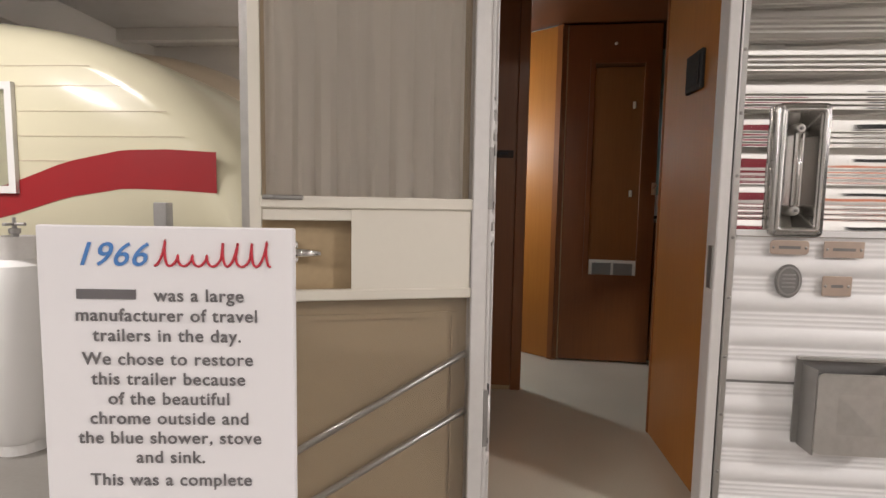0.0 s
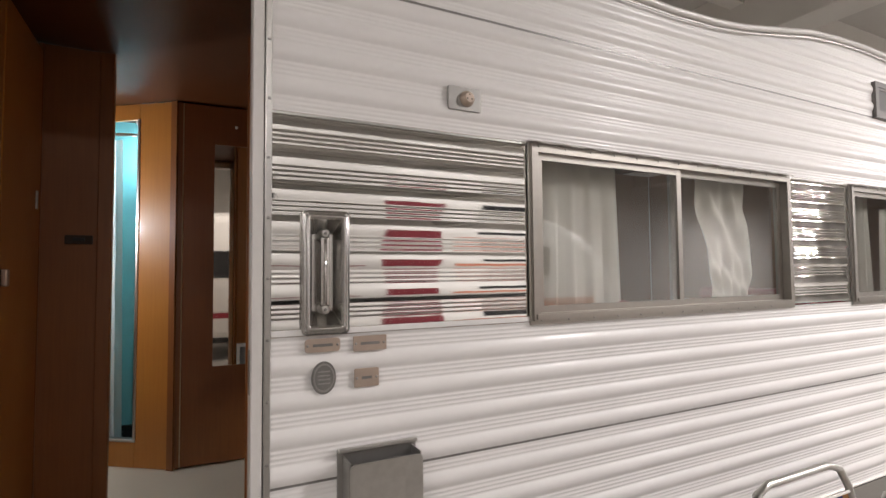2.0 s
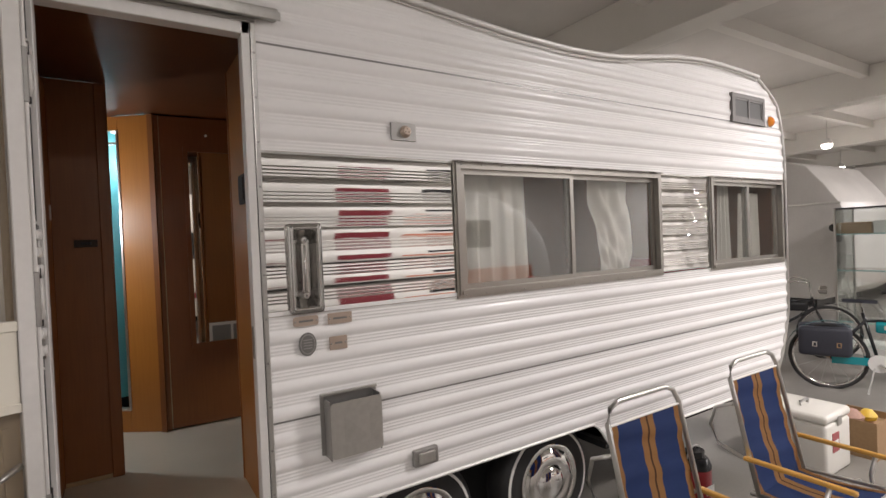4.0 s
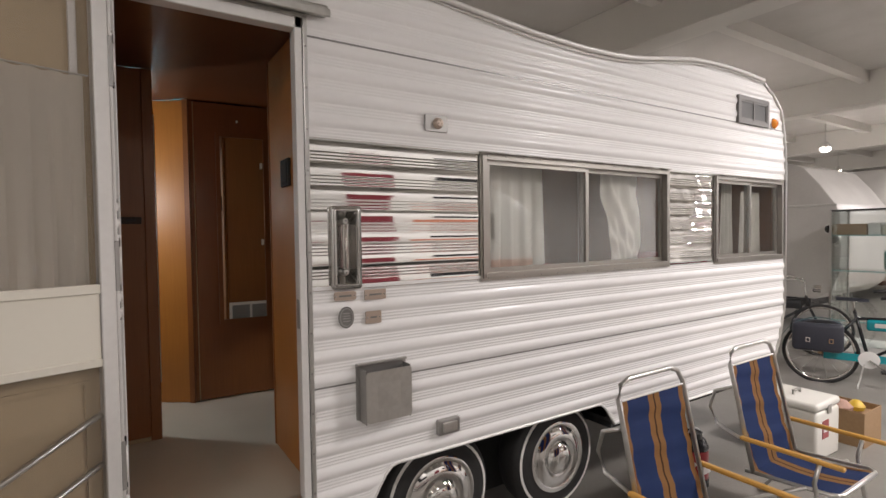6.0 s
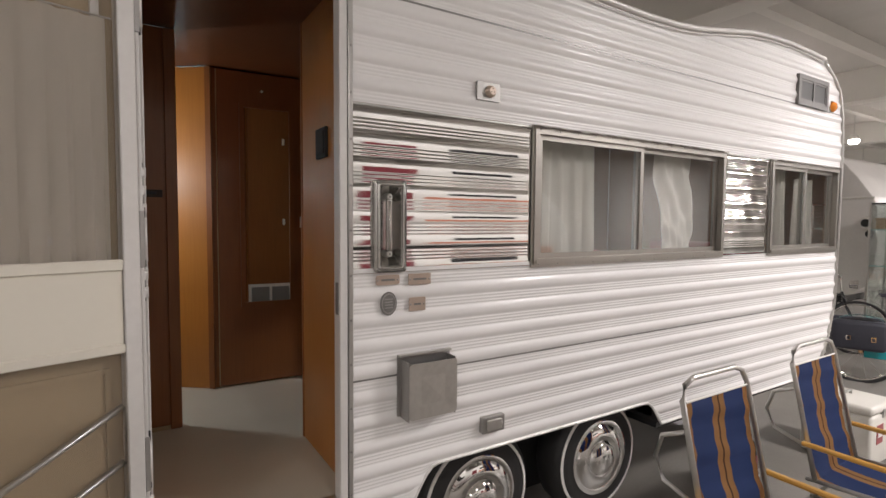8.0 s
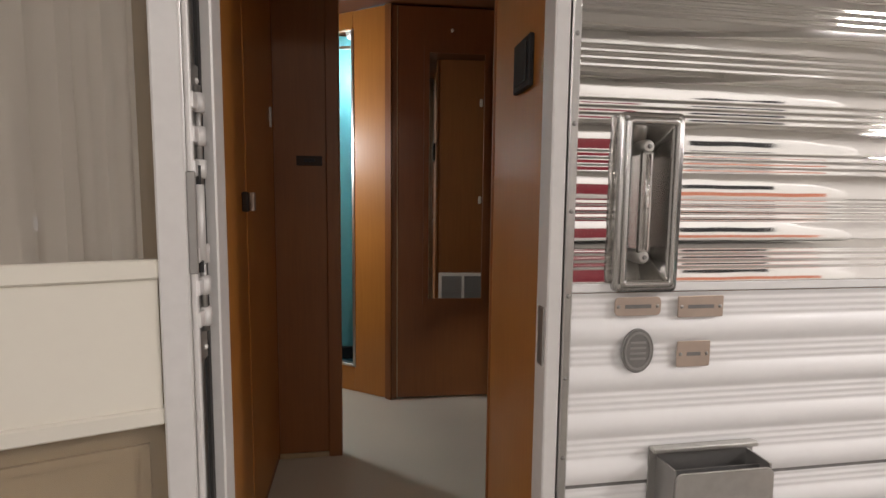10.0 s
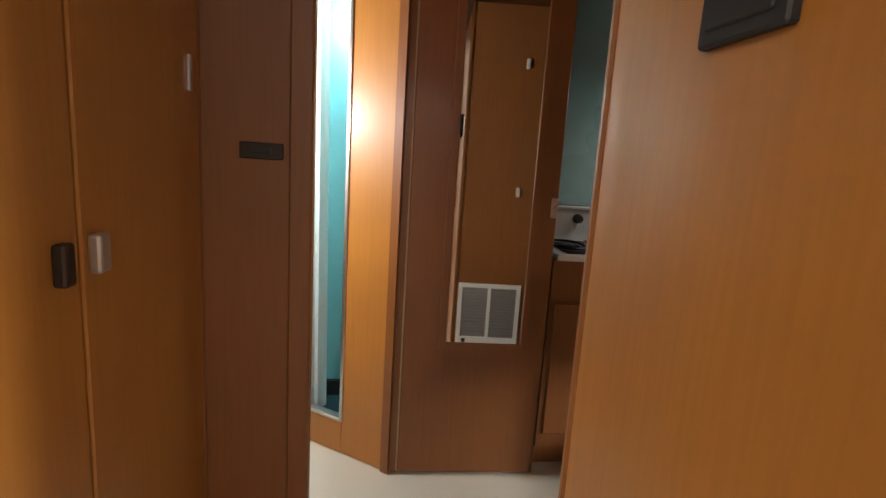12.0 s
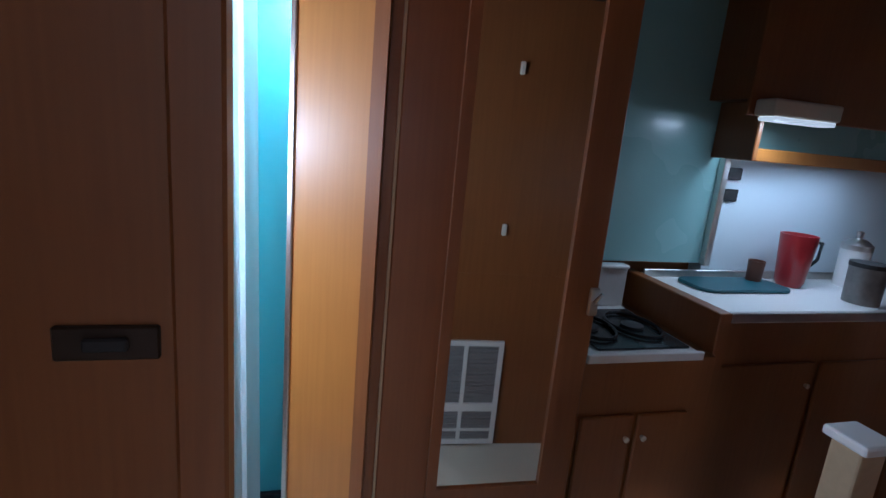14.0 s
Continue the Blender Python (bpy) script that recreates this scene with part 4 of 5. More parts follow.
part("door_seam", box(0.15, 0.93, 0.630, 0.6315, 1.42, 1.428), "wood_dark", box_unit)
fb = part("fuse_box", box(0.098, 0.112, 0.270, 0.395, 1.905, 2.03, 0.003), "black", box_unit, "black switch box")
part("cover_plate", box(0.094, 0.098, 0.285, 0.38, 1.92, 2.015, 0.002), "black", fb)

# ---- kitchen ----
stove_unit = thing("stove_cabinet", (0.62, 1.9, 0.6), "varnished kitchen base cabinet under the stove", "cabinet", "kitchen base cabinets")
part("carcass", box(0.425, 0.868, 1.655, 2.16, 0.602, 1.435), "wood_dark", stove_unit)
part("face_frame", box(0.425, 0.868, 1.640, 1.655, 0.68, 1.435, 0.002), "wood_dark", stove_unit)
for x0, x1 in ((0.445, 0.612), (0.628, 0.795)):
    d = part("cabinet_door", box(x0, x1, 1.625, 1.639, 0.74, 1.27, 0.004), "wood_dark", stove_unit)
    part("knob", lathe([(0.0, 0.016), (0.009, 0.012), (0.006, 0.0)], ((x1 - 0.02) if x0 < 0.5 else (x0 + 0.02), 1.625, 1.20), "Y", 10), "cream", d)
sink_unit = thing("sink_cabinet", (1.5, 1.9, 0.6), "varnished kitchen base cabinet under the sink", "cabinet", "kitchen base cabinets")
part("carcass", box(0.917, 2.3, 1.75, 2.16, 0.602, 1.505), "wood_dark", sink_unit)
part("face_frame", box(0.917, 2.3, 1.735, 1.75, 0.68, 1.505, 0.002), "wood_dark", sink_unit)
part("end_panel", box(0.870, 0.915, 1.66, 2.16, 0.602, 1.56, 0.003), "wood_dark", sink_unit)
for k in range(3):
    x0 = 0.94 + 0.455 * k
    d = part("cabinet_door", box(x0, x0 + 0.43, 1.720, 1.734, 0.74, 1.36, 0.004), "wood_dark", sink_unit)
    part("knob", lathe([(0.0, 0.016), (0.009, 0.012), (0.006, 0.0)], (x0 + 0.40, 1.720, 1.28), "Y", 10), "cream", d)
ct = part("counter_top", box(0.918, 2.3, 1.715, 2.16, 1.507, 1.545, 0.004), "white_paint")
tagged(ct, "white laminate counter with a metal edge", "counter")
part("metal_edge", box(0.918, 2.3, 1.709, 1.7145, 1.512, 1.541, 0.002), "alu", ct, "ribbed metal edge strip")
part("upstand", box(0.918, 2.3, 2.088, 2.0985, 1.5455, 1.575, 0.002), "alu", ct)
stove = thing("stove", (0.62, 1.85, 1.44), "stainless drop-in stove with a steel back guard", "stove")
part("top_plate", box(0.44, 0.805, 1.640, 2.06, 1.437, 1.452, 0.003), "alu_painted", stove, "pale grey metal stove top")
part("burner_tray", box(0.485, 0.79, 1.665, 1.985, 1.4525, 1.458, 0.002), "black_paint", stove, "black enamel burner tray")
part("front_trim", box(0.435, 0.81, 1.626, 1.640, 1.432, 1.458, 0.003), "white_paint", stove)
part("back_guard", box(0.44, 0.805, 2.03, 2.06, 1.452, 1.592, 0.004), "alu_painted", stove)
part("guard_cap", box(0.44, 0.805, 2.02, 2.066, 1.592, 1.604, 0.003), "white_paint", stove)
part("knob", lathe([(0.0, 0.03), (0.018, 0.028), (0.022, 0.0)], (0.66, 2.03, 1.55), "Y", 14), "black", stove, smooth=True)
for cx in (0.54, 0.70):
    part("burner_grate", tube([(cx + 0.075 * math.cos(a), 1.82 + 0.11 * math.sin(a), 1.466) for a in np.linspace(0, 2 * math.pi, 21)[:-1]], 0.006, 6, closed=True), "black_paint", stove)
    part("burner", lathe([(0.035, 0.0), (0.035, 0.008), (0.0, 0.010)], (cx, 1.82, 1.4585), seg=16), "black", stove)
bw = part("kitchen_wall", box(0.42, 1.17, 2.085, 2.165, 1.605, 2.555), "teal_wall")
tagged(bw, "glossy dull teal kitchen back wall", "wall", kind="structure")
bp = part("kitchen_wall_panel", box(1.175, 2.3, 2.10, 2.165, 1.545, 2.03), "pale")
tagged(bp, "pale blue splash wall behind the sink", "wall", kind="structure")
strip = part("wall_trim", box(1.145, 1.172, 2.055, 2.085, 1.60, 2.0, 0.003), "alu")
tagged(strip, "upright metal trim strip on the kitchen wall", "trim", kind="structure")
uc = thing("wall_cupboard", (1.6, 1.95, 2.0), "brown varnished kitchen wall cupboard", "cabinet")
part("carcass", box(1.05, 2.3, 1.90, 2.083, 2.192, 2.555), "wood_dark", uc)
part("face", box(1.03, 2.3, 1.885, 1.90, 2.14, 2.555, 0.003), "wood_dark", uc)
part("valance", box(1.175, 2.3, 2.00, 2.03, 2.0, 2.045, 0.003), "wood", uc)
part("shelf_end", box(1.10, 1.12, 1.90, 2.083, 2.0, 2.19, 0.003), "wood_dark", uc)
part("shelf_back", box(1.17, 2.3, 2.105, 2.16, 2.045, 2.19), "teal_wall", uc)
hood = thing("strip_lamp", (1.18, 1.84, 2.13), "cream enamel strip lamp under the wall cupboard", "lamp")
part("body", box(1.045, 1.31, 1.80, 1.88, 2.138, 2.19, 0.008, seg=2), "cream", hood)
part("lens", box(1.055, 1.30, 1.805, 1.87, 2.124, 2.138, 0.004), "added_lens_glow", hood, "cream lens with a faint added glow")
for z in (1.845, 1.925):
    so = part("wall_socket", box(1.20, 1.265, 2.088, 2.10, z, z + 0.045, 0.003), "black_paint")
    tagged(so, "black socket plate on the splash wall", "socket", "sockets on the splash wall")


def pot(name, label, category, x, y, z, prof, mat):
    ob = thing(name, (x, y, z), label, category)
    part("body", lathe(prof, (x, y, z), seg=20), mat, ob, smooth=True)
    return ob


jug = pot("pitcher", "red enamel pitcher on the counter", "pitcher", 1.50, 2.0, 1.546, [(0.0, 0.0), (0.042, 0.0), (0.05, 0.02), (0.058, 0.12), (0.064, 0.20), (0.060, 0.20), (0.045, 0.03), (0.0, 0.02)], "red")
part("handle", tube([(1.56, 2.0, 1.72), (1.62, 2.0, 1.715), (1.615, 2.0, 1.65), (1.565, 2.0, 1.61)], 0.007, 8), "black_paint", jug, smooth=True)
pot("cup", "small brown cup on the counter", "cup", 1.35, 2.02, 1.546, [(0.0, 0.0), (0.026, 0.0), (0.03, 0.09), (0.027, 0.09), (0.02, 0.01), (0.0, 0.01)], "brown")
cn = pot("canister", "white canister with a knobbed lid", "canister", 1.80, 2.0, 1.546, [(0.0, 0.0), (0.05, 0.0), (0.052, 0.15), (0.0, 0.15)], "white_paint")
part("lid", lathe([(0.054, 0.15), (0.054, 0.17), (0.03, 0.19), (0.010, 0.195), (0.014, 0.22), (0.0, 0.225)], (1.80, 2.0, 1.546), seg=20), "alu", cn, smooth=True)
cd = pot("canister", "dark grey metal canister on the counter", "canister", 1.60, 1.80, 1.546, [(0.0, 0.0), (0.055, 0.0), (0.058, 0.13), (0.0, 0.13)], "pewter")
part("lid", lathe([(0.060, 0.13), (0.060, 0.145), (0.0, 0.15)], (1.60, 1.80, 1.546), seg=20), "black", cd)
tray = part("tray", slab(rounded(1.02, 1.42, 0, 0.17, 0.05), 0, 0.012, bevel=0.004), "teal_dark")
tray.matrix_basis = pose(0, 2.06, 1.547, 90) @ Matrix.Identity(4)
tagged(tray, "dark green oval tray on the counter", "tray")

divider = thing("dinette_post", (0.77, 1.165, 0.6), "slim tan post with a white cap by the dinette", "post")
part("post", box(0.735, 0.800, 1.135, 1.20, 0.602, 1.475, 0.006, seg=2), "tan", divider)
part("cap", box(0.722, 0.813, 1.122, 1.213, 1.475, 1.497, 0.006, seg=2), "white_paint", divider, "white laminate cap")
for x0, x1 in ((1.45, 2.0), (2.75, 3.3)):
    bench = thing("dinette_bench", ((x0 + x1) / 2, 0.6, 0.6), "dinette bench with dark red cushions", "bench", "benches of the dinette")
    part("base", box(x0, x1, 0.08, 1.0, 0.602, 0.98, 0.004), "wood_dark", bench)
    part("seat_cushion", box(x0, x1, 0.08, 1.0, 0.982, 1.10, 0.03, seg=3), "red", bench, smooth=True)
    back = x0 if x0 < 2 else x1 - 0.12
    part("back_cushion", box(back, back + 0.12, 0.08, 1.0, 1.102, 1.50, 0.03, seg=3), "red", bench, smooth=True)
tbl = thing("dinette_table", (2.38, 0.55, 0.6), "dinette table with a red top", "table")
part("tabletop", box(2.06, 2.70, 0.08, 0.98, 1.30, 1.34, 0.006), "red", tbl)
part("leg", tube([(2.38, 0.85, 0.602), (2.38, 0.85, 1.30)], 0.025, 12), "alu", tbl, smooth=True)


# ---- outside beside the trailer ----
def lawn_chair(x, y, turn):
    c = thing("lawn_chair", (x, y, 0), "folding lawn chair with blue and ochre striped canvas", "chair", "lawn chairs beside the trailer", turn=turn, world_made=False)
    w = 0.25
    bt, bb = Vector((0, 0.10, 0.98)), Vector((0, -0.04, 0.33))
    part("back_frame", tube([(-w, bb.y, bb.z), (-w, bt.y - 0.01, bt.z - 0.07), (-w + 0.03, bt.y, bt.z - 0.01), (-w + 0.09, bt.y + 0.004, bt.z + 0.01), (w - 0.09, bt.y + 0.004, bt.z + 0.01), (w - 0.03, bt.y, bt.z - 0.01), (w, bt.y - 0.01, bt.z - 0.07), (w, bb.y, bb.z)], 0.012, 10), "alu", c, "polished aluminium tube", smooth=True)
    part("seat_frame", tube([(-w, 0.0, 0.33), (-w, -0.40, 0.36), (-w + 0.04, -0.44, 0.36), (w - 0.04, -0.44, 0.36), (w, -0.40, 0.36), (w, 0.0, 0.33)], 0.011, 10), "alu", c, smooth=True)
    for s in (-1, 1):
        part("leg", tube([(s * (w + 0.02), -0.36, 0.50), (s * (w + 0.02), -0.34, 0.40), (s * (w + 0.02), -0.40, 0.012)], 0.011, 8), "alu", c, smooth=True)
        part("leg", tube([(s * (w + 0.015), -0.30, 0.36), (s * (w + 0.015), 0.10, 0.10), (s * (w + 0.015), 0.16, 0.012)], 0.011, 8), "alu", c, smooth=True)
        part("loop", tube([(s * w, 0.08, 0.78), (s * (w + 0.01), 0.17, 0.74), (s * (w + 0.01), 0.20, 0.64), (s * (w + 0.01), 0.16, 0.55), (s * w, 0.02, 0.50)], 0.010, 8), "alu", c, smooth=True)
        part("armrest", box(s * (w + 0.02) - 0.016, s * (w + 0.02) + 0.016, -0.47, 0.02, 0.503, 0.527, 0.010, seg=2), "arm_wood", c, "yellow varnished wooden armrest")
        part("foot_bar", tube([(s * (w + 0.02), -0.42, 0.010), (s * (w + 0.02), 0.18, 0.010)], 0.010, 8), "alu", c, smooth=True)
    stripes = [(-0.235, -0.20, "tan_cloth"), (-0.20, -0.045, "blue_cloth"), (-0.045, -0.006, "tan_cloth"), (-0.006, 0.006, "brown_cloth"), (0.006, 0.045, "tan_cloth"), (0.045, 0.20, "blue_cloth"), (0.20, 0.235, "tan_cloth")]
    for a, b, mat in stripes:
        rows = []
        for j in range(25):
            v = j / 24
            p = bb.lerp(bt - Vector((0, 0.015, 0.08)), v)
            sag = [0.022 * math.sin(math.pi * v) * (1 - 5 * x * x) + 0.004 * math.sin(19 * v + 6 * x) + 0.003 * math.sin(41 * v + 11 * x) for x in (a, (a + b) / 2, b)]
            rows.append([(x, p.y + d, p.z) for x, d in zip((a, (a + b) / 2, b), sag)])
        part("back_stripe", sheet(rows, 0.003), mat, c, smooth=True)
        rows = [[(a, -0.02 - 0.41 * v, 0.34 + 0.02 * v - 0.02 * math.sin(math.pi * v)), (b, -0.02 - 0.41 * v, 0.34 + 0.02 * v - 0.02 * math.sin(math.pi * v))] for v in np.linspace(0, 1, 7)]
        part("seat_stripe", sheet(rows, 0.003), mat, c, smooth=True)
    part("piping", tube([(-0.236, bt.y - 0.016, bt.z - 0.079), (0.236, bt.y - 0.016, bt.z - 0.079)], 0.005, 8), "white_rubber", c, "white edge piping")
    part("piping", tube([(-0.236, -0.431, 0.361), (0.236, -0.431, 0.361)], 0.006, 8), "white_rubber", c)
    return c


first = lawn_chair(1.595, -0.62, 0)
copy_thing(first, pose(2.62, -0.58, 0))

cool = thing("cooler", (3.77, -0.24, 0), "white steel picnic cooler with a red badge", "cooler")
part("body", box(3.58, 3.970, -0.46, -0.04, 0.0, 0.36, 0.025, seg=3), "cooler", cool, smooth=True)
part("lid", box(3.575, 3.975, -0.465, -0.035, 0.363, 0.425, 0.025, seg=3), "cooler", cool, smooth=True)
part("handle", tube([(3.72, -0.25, 0.425), (3.72, -0.25, 0.452), (3.83, -0.25, 0.452), (3.83, -0.25, 0.425)], 0.010, 8), "alu", cool, smooth=True)
part("badge", box(3.67, 3.77, -0.464, -0.460, 0.16, 0.29), "red", cool, "red badge")
part("badge_mark", box(3.685, 3.755, -0.466, -0.4635, 0.205, 0.24), "white_paint", cool)
part("latch", box(3.75, 3.81, -0.468, -0.458, 0.33, 0.40, 0.003), "alu", cool)

carton = thing("carton", (4.32, -0.40, 0), "open brown cardboard carton", "box")
for b in ((4.16, 4.50, -0.55, -0.545, 0.006, 0.27), (4.16, 4.50, -0.26, -0.255, 0.006, 0.27), (4.16, 4.165, -0.545, -0.26, 0.006, 0.27), (4.495, 4.50, -0.545, -0.26, 0.006, 0.27)):
    part("side", box(*b), "cardboard", carton)
part("bottom", box(4.16, 4.50, -0.55, -0.255, 0.0, 0.006), "cardboard", carton)
part("fill", box(4.17, 4.49, -0.54, -0.265, 0.006, 0.22), "cardboard", carton)
toy = part("yellow_toy", lathe([(0.0, 0.0), (0.05, 0.02), (0.06, 0.05), (0.03, 0.09), (0.0, 0.10)], (4.34, -0.44, 0.22), seg=14), "yellow", smooth=True)
tagged(toy, "yellow plastic toy in the carton", "toy")
clothp = part("cloth", lathe([(0.0, 0.0), (0.08, 0.01), (0.09, 0.05), (0.05, 0.09), (0.0, 0.10)], (4.25, -0.36, 0.22), seg=9), "skin_tone_cloth", smooth=True)
tagged(clothp, "crumpled faded pink cloth in the carton", "cloth")

jugc = thing("thermos_jug", (2.62, -0.12, 0), "red and black insulated jug on the floor", "jug")
part("body", lathe([(0.0, 0.0), (0.085, 0.0), (0.092, 0.02), (0.092, 0.24)], (2.62, -0.12, 0)), "red", jugc, smooth=True)
part("band", lathe([(0.094, 0.0), (0.094, 0.05)], (2.62, -0.12, 0.005)), "black_paint", jugc, smooth=True)
part("label", box(2.58, 2.66, -0.216, -0.212, 0.10, 0.15), "white_paint", jugc)
part("shoulder", lathe([(0.092, 0.24), (0.094, 0.26), (0.075, 0.30), (0.055, 0.31)], (2.62, -0.12, 0)), "black_paint", jugc, smooth=True)
part("stopper", lathe([(0.055, 0.31), (0.055, 0.345), (0.0, 0.35)], (2.62, -0.12, 0)), "black_paint", jugc, smooth=True)
part("bail", tube([(2.62 - 0.094 * math.cos(a), -0.12, 0.26 + 0.11 * math.sin(a)) for a in np.linspace(0, math.pi, 14)], 0.005, 8), "alu", jugc, smooth=True)


# ---- other trailers ----
def round_trailer(name, label, x0, x1, y0, y1, z0, z1, mat, bulge=0.62):
    """A rounded caravan body: an outline in x and z swept across y with tucked edges."""
    ob = thing(name, ((x0 + x1) / 2, (y0 + y1) / 2, 0), label, "trailer")
    n = 40
    out_pts = []
    for k in range(n + 1):
        a = math.pi * k / n
        c, s = math.cos(a), math.sin(a)
        out_pts.append(((x0 + x1) / 2 - (x1 - x0) / 2 * math.copysign(abs(c) ** bulge, c), z0 + (z1 - z0) * abs(s) ** bulge))
    ring_y = [(0.0, 0.90), (0.02, 0.925), (0.06, 0.95), (0.13, 0.973), (0.24, 0.99), (0.40, 1.0)]
    cx, b = (x0 + x1) / 2, bmesh.new()
    rings = [[b.verts.new((cx + (x - cx) * k, y, z0 + (z - z0) * k)) for x, z in out_pts] for y, k in [(y0 + d, k) for d, k in ring_y] + [(y1 - d, k) for d, k in reversed(ring_y)]]
    for i in range(len(rings) - 1):
        for q in range(n + 1):
            r = (q + 1) % (n + 1)
            b.faces.new((rings[i][q], rings[i + 1][q], rings[i + 1][r], rings[i][r]))
    b.faces.new(rings[0])
    b.faces.new(list(reversed(rings[-1])))
    part("body", b, mat, ob, smooth=True, angle=32)
    part("chassis", box(x0 + 0.2, x1 - 0.2, y0 + 0.15, y1 - 0.15, z0 - 0.12, z0 - 0.001), "black_paint", ob)
    for wx in (x0 + (x1 - x0) * 0.45,):
        w = part("wheel", lathe([(0.16, -0.08), (0.28, -0.08), (0.31, -0.04), (0.31, 0.04), (0.28, 0.08), (0.16, 0.08), (0.05, 0.05), (0.0, 0.05)], (wx, y0 + 0.25, 0.31), "Y", 28), "black", ob, smooth=True)
        part("hubcap", lathe([(0.17, 0.082), (0.14, 0.10), (0.06, 0.11), (0.0, 0.112)], (wx, y0 + 0.25, 0.31), "Y", 24), "chrome", w, smooth=True)
    part("jockey_leg", tube([(x1 - 0.5, (y0 + y1) / 2, z0 - 0.1), (x1 - 0.5, (y0 + y1) / 2, 0.0)], 0.03), "grey_metal", ob)
    return ob


cream = round_trailer("cream_trailer", "rounded cream caravan with a red waist stripe", -8.6, -2.25, 2.5, 4.5, 0.45, 3.05, "cream_trailer", 0.8)
STRIPE = [(-8.0, 1.28, 0.24), (-5.2, 1.33, 0.24), (-4.5, 1.50, 0.26), (-4.0, 1.67, 0.29), (-3.5, 1.76, 0.31), (-3.1, 1.76, 0.325), (-2.72, 1.74, 0.325)]
xs = np.linspace(-8.0, -2.72, 40)
low_edge = [(x, np.interp(x, [a for a, b, c in STRIPE], [b - c / 2 for a, b, c in STRIPE])) for x in xs]
top_edge = [(x, np.interp(x, [a for a, b, c in STRIPE], [b + c / 2 for a, b, c in STRIPE])) for x in xs]
part("stripe", slab(low_edge + top_edge[::-1], 2.494, 2.499), "red", cream, "red painted waist stripe")
for z, x in ((1.818, -2.86), (2.02, -2.98), (2.22, -3.12), (2.42, -3.42), (2.58, -3.76)):
    part("seam", box(-7.6, x, 2.495, 2.4995, z, z + (0.007 if z < 1.9 else 0.004)), "shaded_nose_tan", cream)
cw = part("window", frame_plate(-5.35, -4.42, 1.55, 2.45, 0.06, 2.46, 2.498), "white_paint", cream, "white framed caravan window")
part("pane", box(-5.30, -4.47, 2.474, 2.480, 1.60, 2.40), "glass", cw)
# Added body: the cream caravan's nose end, its shade painted as tan.
round_trailer("shaded_nose_tan", "rounded tan body standing in for the cream caravan's shaded nose", -10.0, -2.6, 5.2, 7.2, 0.5, 3.6, "shaded_nose_tan", 0.8)
for tx, ty in ((-3.35, 1.35), (-3.02, 1.62)):
    tank = thing("gas_cylinder", (tx, ty, 0), "white gas cylinder with a collar and valve", "cylinder", "gas cylinders beside the cream caravan")
    part("body", lathe([(0.0, 0.06), (0.16, 0.07), (0.20, 0.14), (0.20, 1.00), (0.16, 1.12), (0.06, 1.18), (0.0, 1.19)], (tx, ty, 0)), "white_paint", tank, smooth=True)
    part("collar", lathe([(0.10, 1.13), (0.11, 1.29), (0.102, 1.29), (0.094, 1.13)], (tx, ty, 0)), "alu_painted", tank, smooth=True)
    part("foot_ring", lathe([(0.15, 0.0), (0.15, 0.09), (0.14, 0.09), (0.14, 0.0)], (tx, ty, 0)), "white_paint", tank)
    if tx < -3.2:
        vl = part("valve", lathe([(0.02, 1.19), (0.02, 1.30), (0.03, 1.31), (0.03, 1.335), (0.012, 1.34), (0.010, 1.40), (0.0, 1.40)], (tx, ty, 0)), "grey_metal", tank, smooth=True)
        part("handwheel", box(tx - 0.07, tx + 0.07, ty - 0.012, ty + 0.012, 1.352, 1.368, 0.004), "grey_metal", vl)
        part("handwheel", box(tx - 0.012, tx + 0.012, ty - 0.07, ty + 0.07, 1.352, 1.368, 0.004), "grey_metal", vl)
post = thing("tongue_jack", (-2.85, 2.0, 0), "grey steel trailer tongue jack", "jack")
part("post", box(-2.90, -2.80, 1.96, 2.04, 0.02, 1.50, 0.006), "grey_metal", post)
part("foot", box(-2.98, -2.72, 1.88, 2.12, 0.0, 0.02, 0.004), "grey_metal", post)

back = round_trailer("white_trailer", "long rounded white caravan with maroon and salmon panels", -3.6, 7.4, -7.9, -5.7, 0.45, 2.85, "white_paint")
part("band", box(2.55, 3.45, -5.698, -5.690, 0.80, 1.95), "maroon", back, "maroon painted door panel")
part("trim", box(3.75, 6.6, -5.698, -5.690, 0.80, 1.15), "salmon", back, "salmon painted waist band")
part("trim", box(-3.0, 2.25, -5.698, -5.690, 0.80, 0.90), "maroon", back)
part("window", box(-0.9, 0.9, -5.698, -5.680, 1.55, 2.05), "black_paint", back)
part("window", box(4.2, 5.6, -5.698, -5.680, 1.55, 2.05), "black_paint", back)

silver = thing("silver_trailer", (10.0, 3.2, 0), "pale grey caravan with a sloping nose", "trailer")
NOSE = [(5.6, 0.55), (5.6, 2.74), (1.95, 2.74), (1.74, 2.66), (1.50, 2.36), (1.30, 2.05), (1.24, 1.90), (1.22, 1.40), (1.24, 0.95), (1.34, 0.70), (1.55, 0.55)]
nb = slab(NOSE, 0.0, 2.1, bevel=0.03)
nb.transform(Matrix.Translation((10.9, 0, 0)) @ Matrix.Rotation(radians(90), 4, "Z"))
part("body", nb, "silver", silver, smooth=True, angle=32)
part("belt_rail", box(8.785, 8.80, 1.28, 5.5, 2.02, 2.055, 0.004), "alu", silver, "belt moulding")
part("window", box(8.785, 8.80, 2.4, 3.6, 1.45, 1.95, 0.004), "black_paint", silver)
part("chassis", box(9.0, 10.7, 1.7, 5.4, 0.40, 0.549), "black_paint", silver)
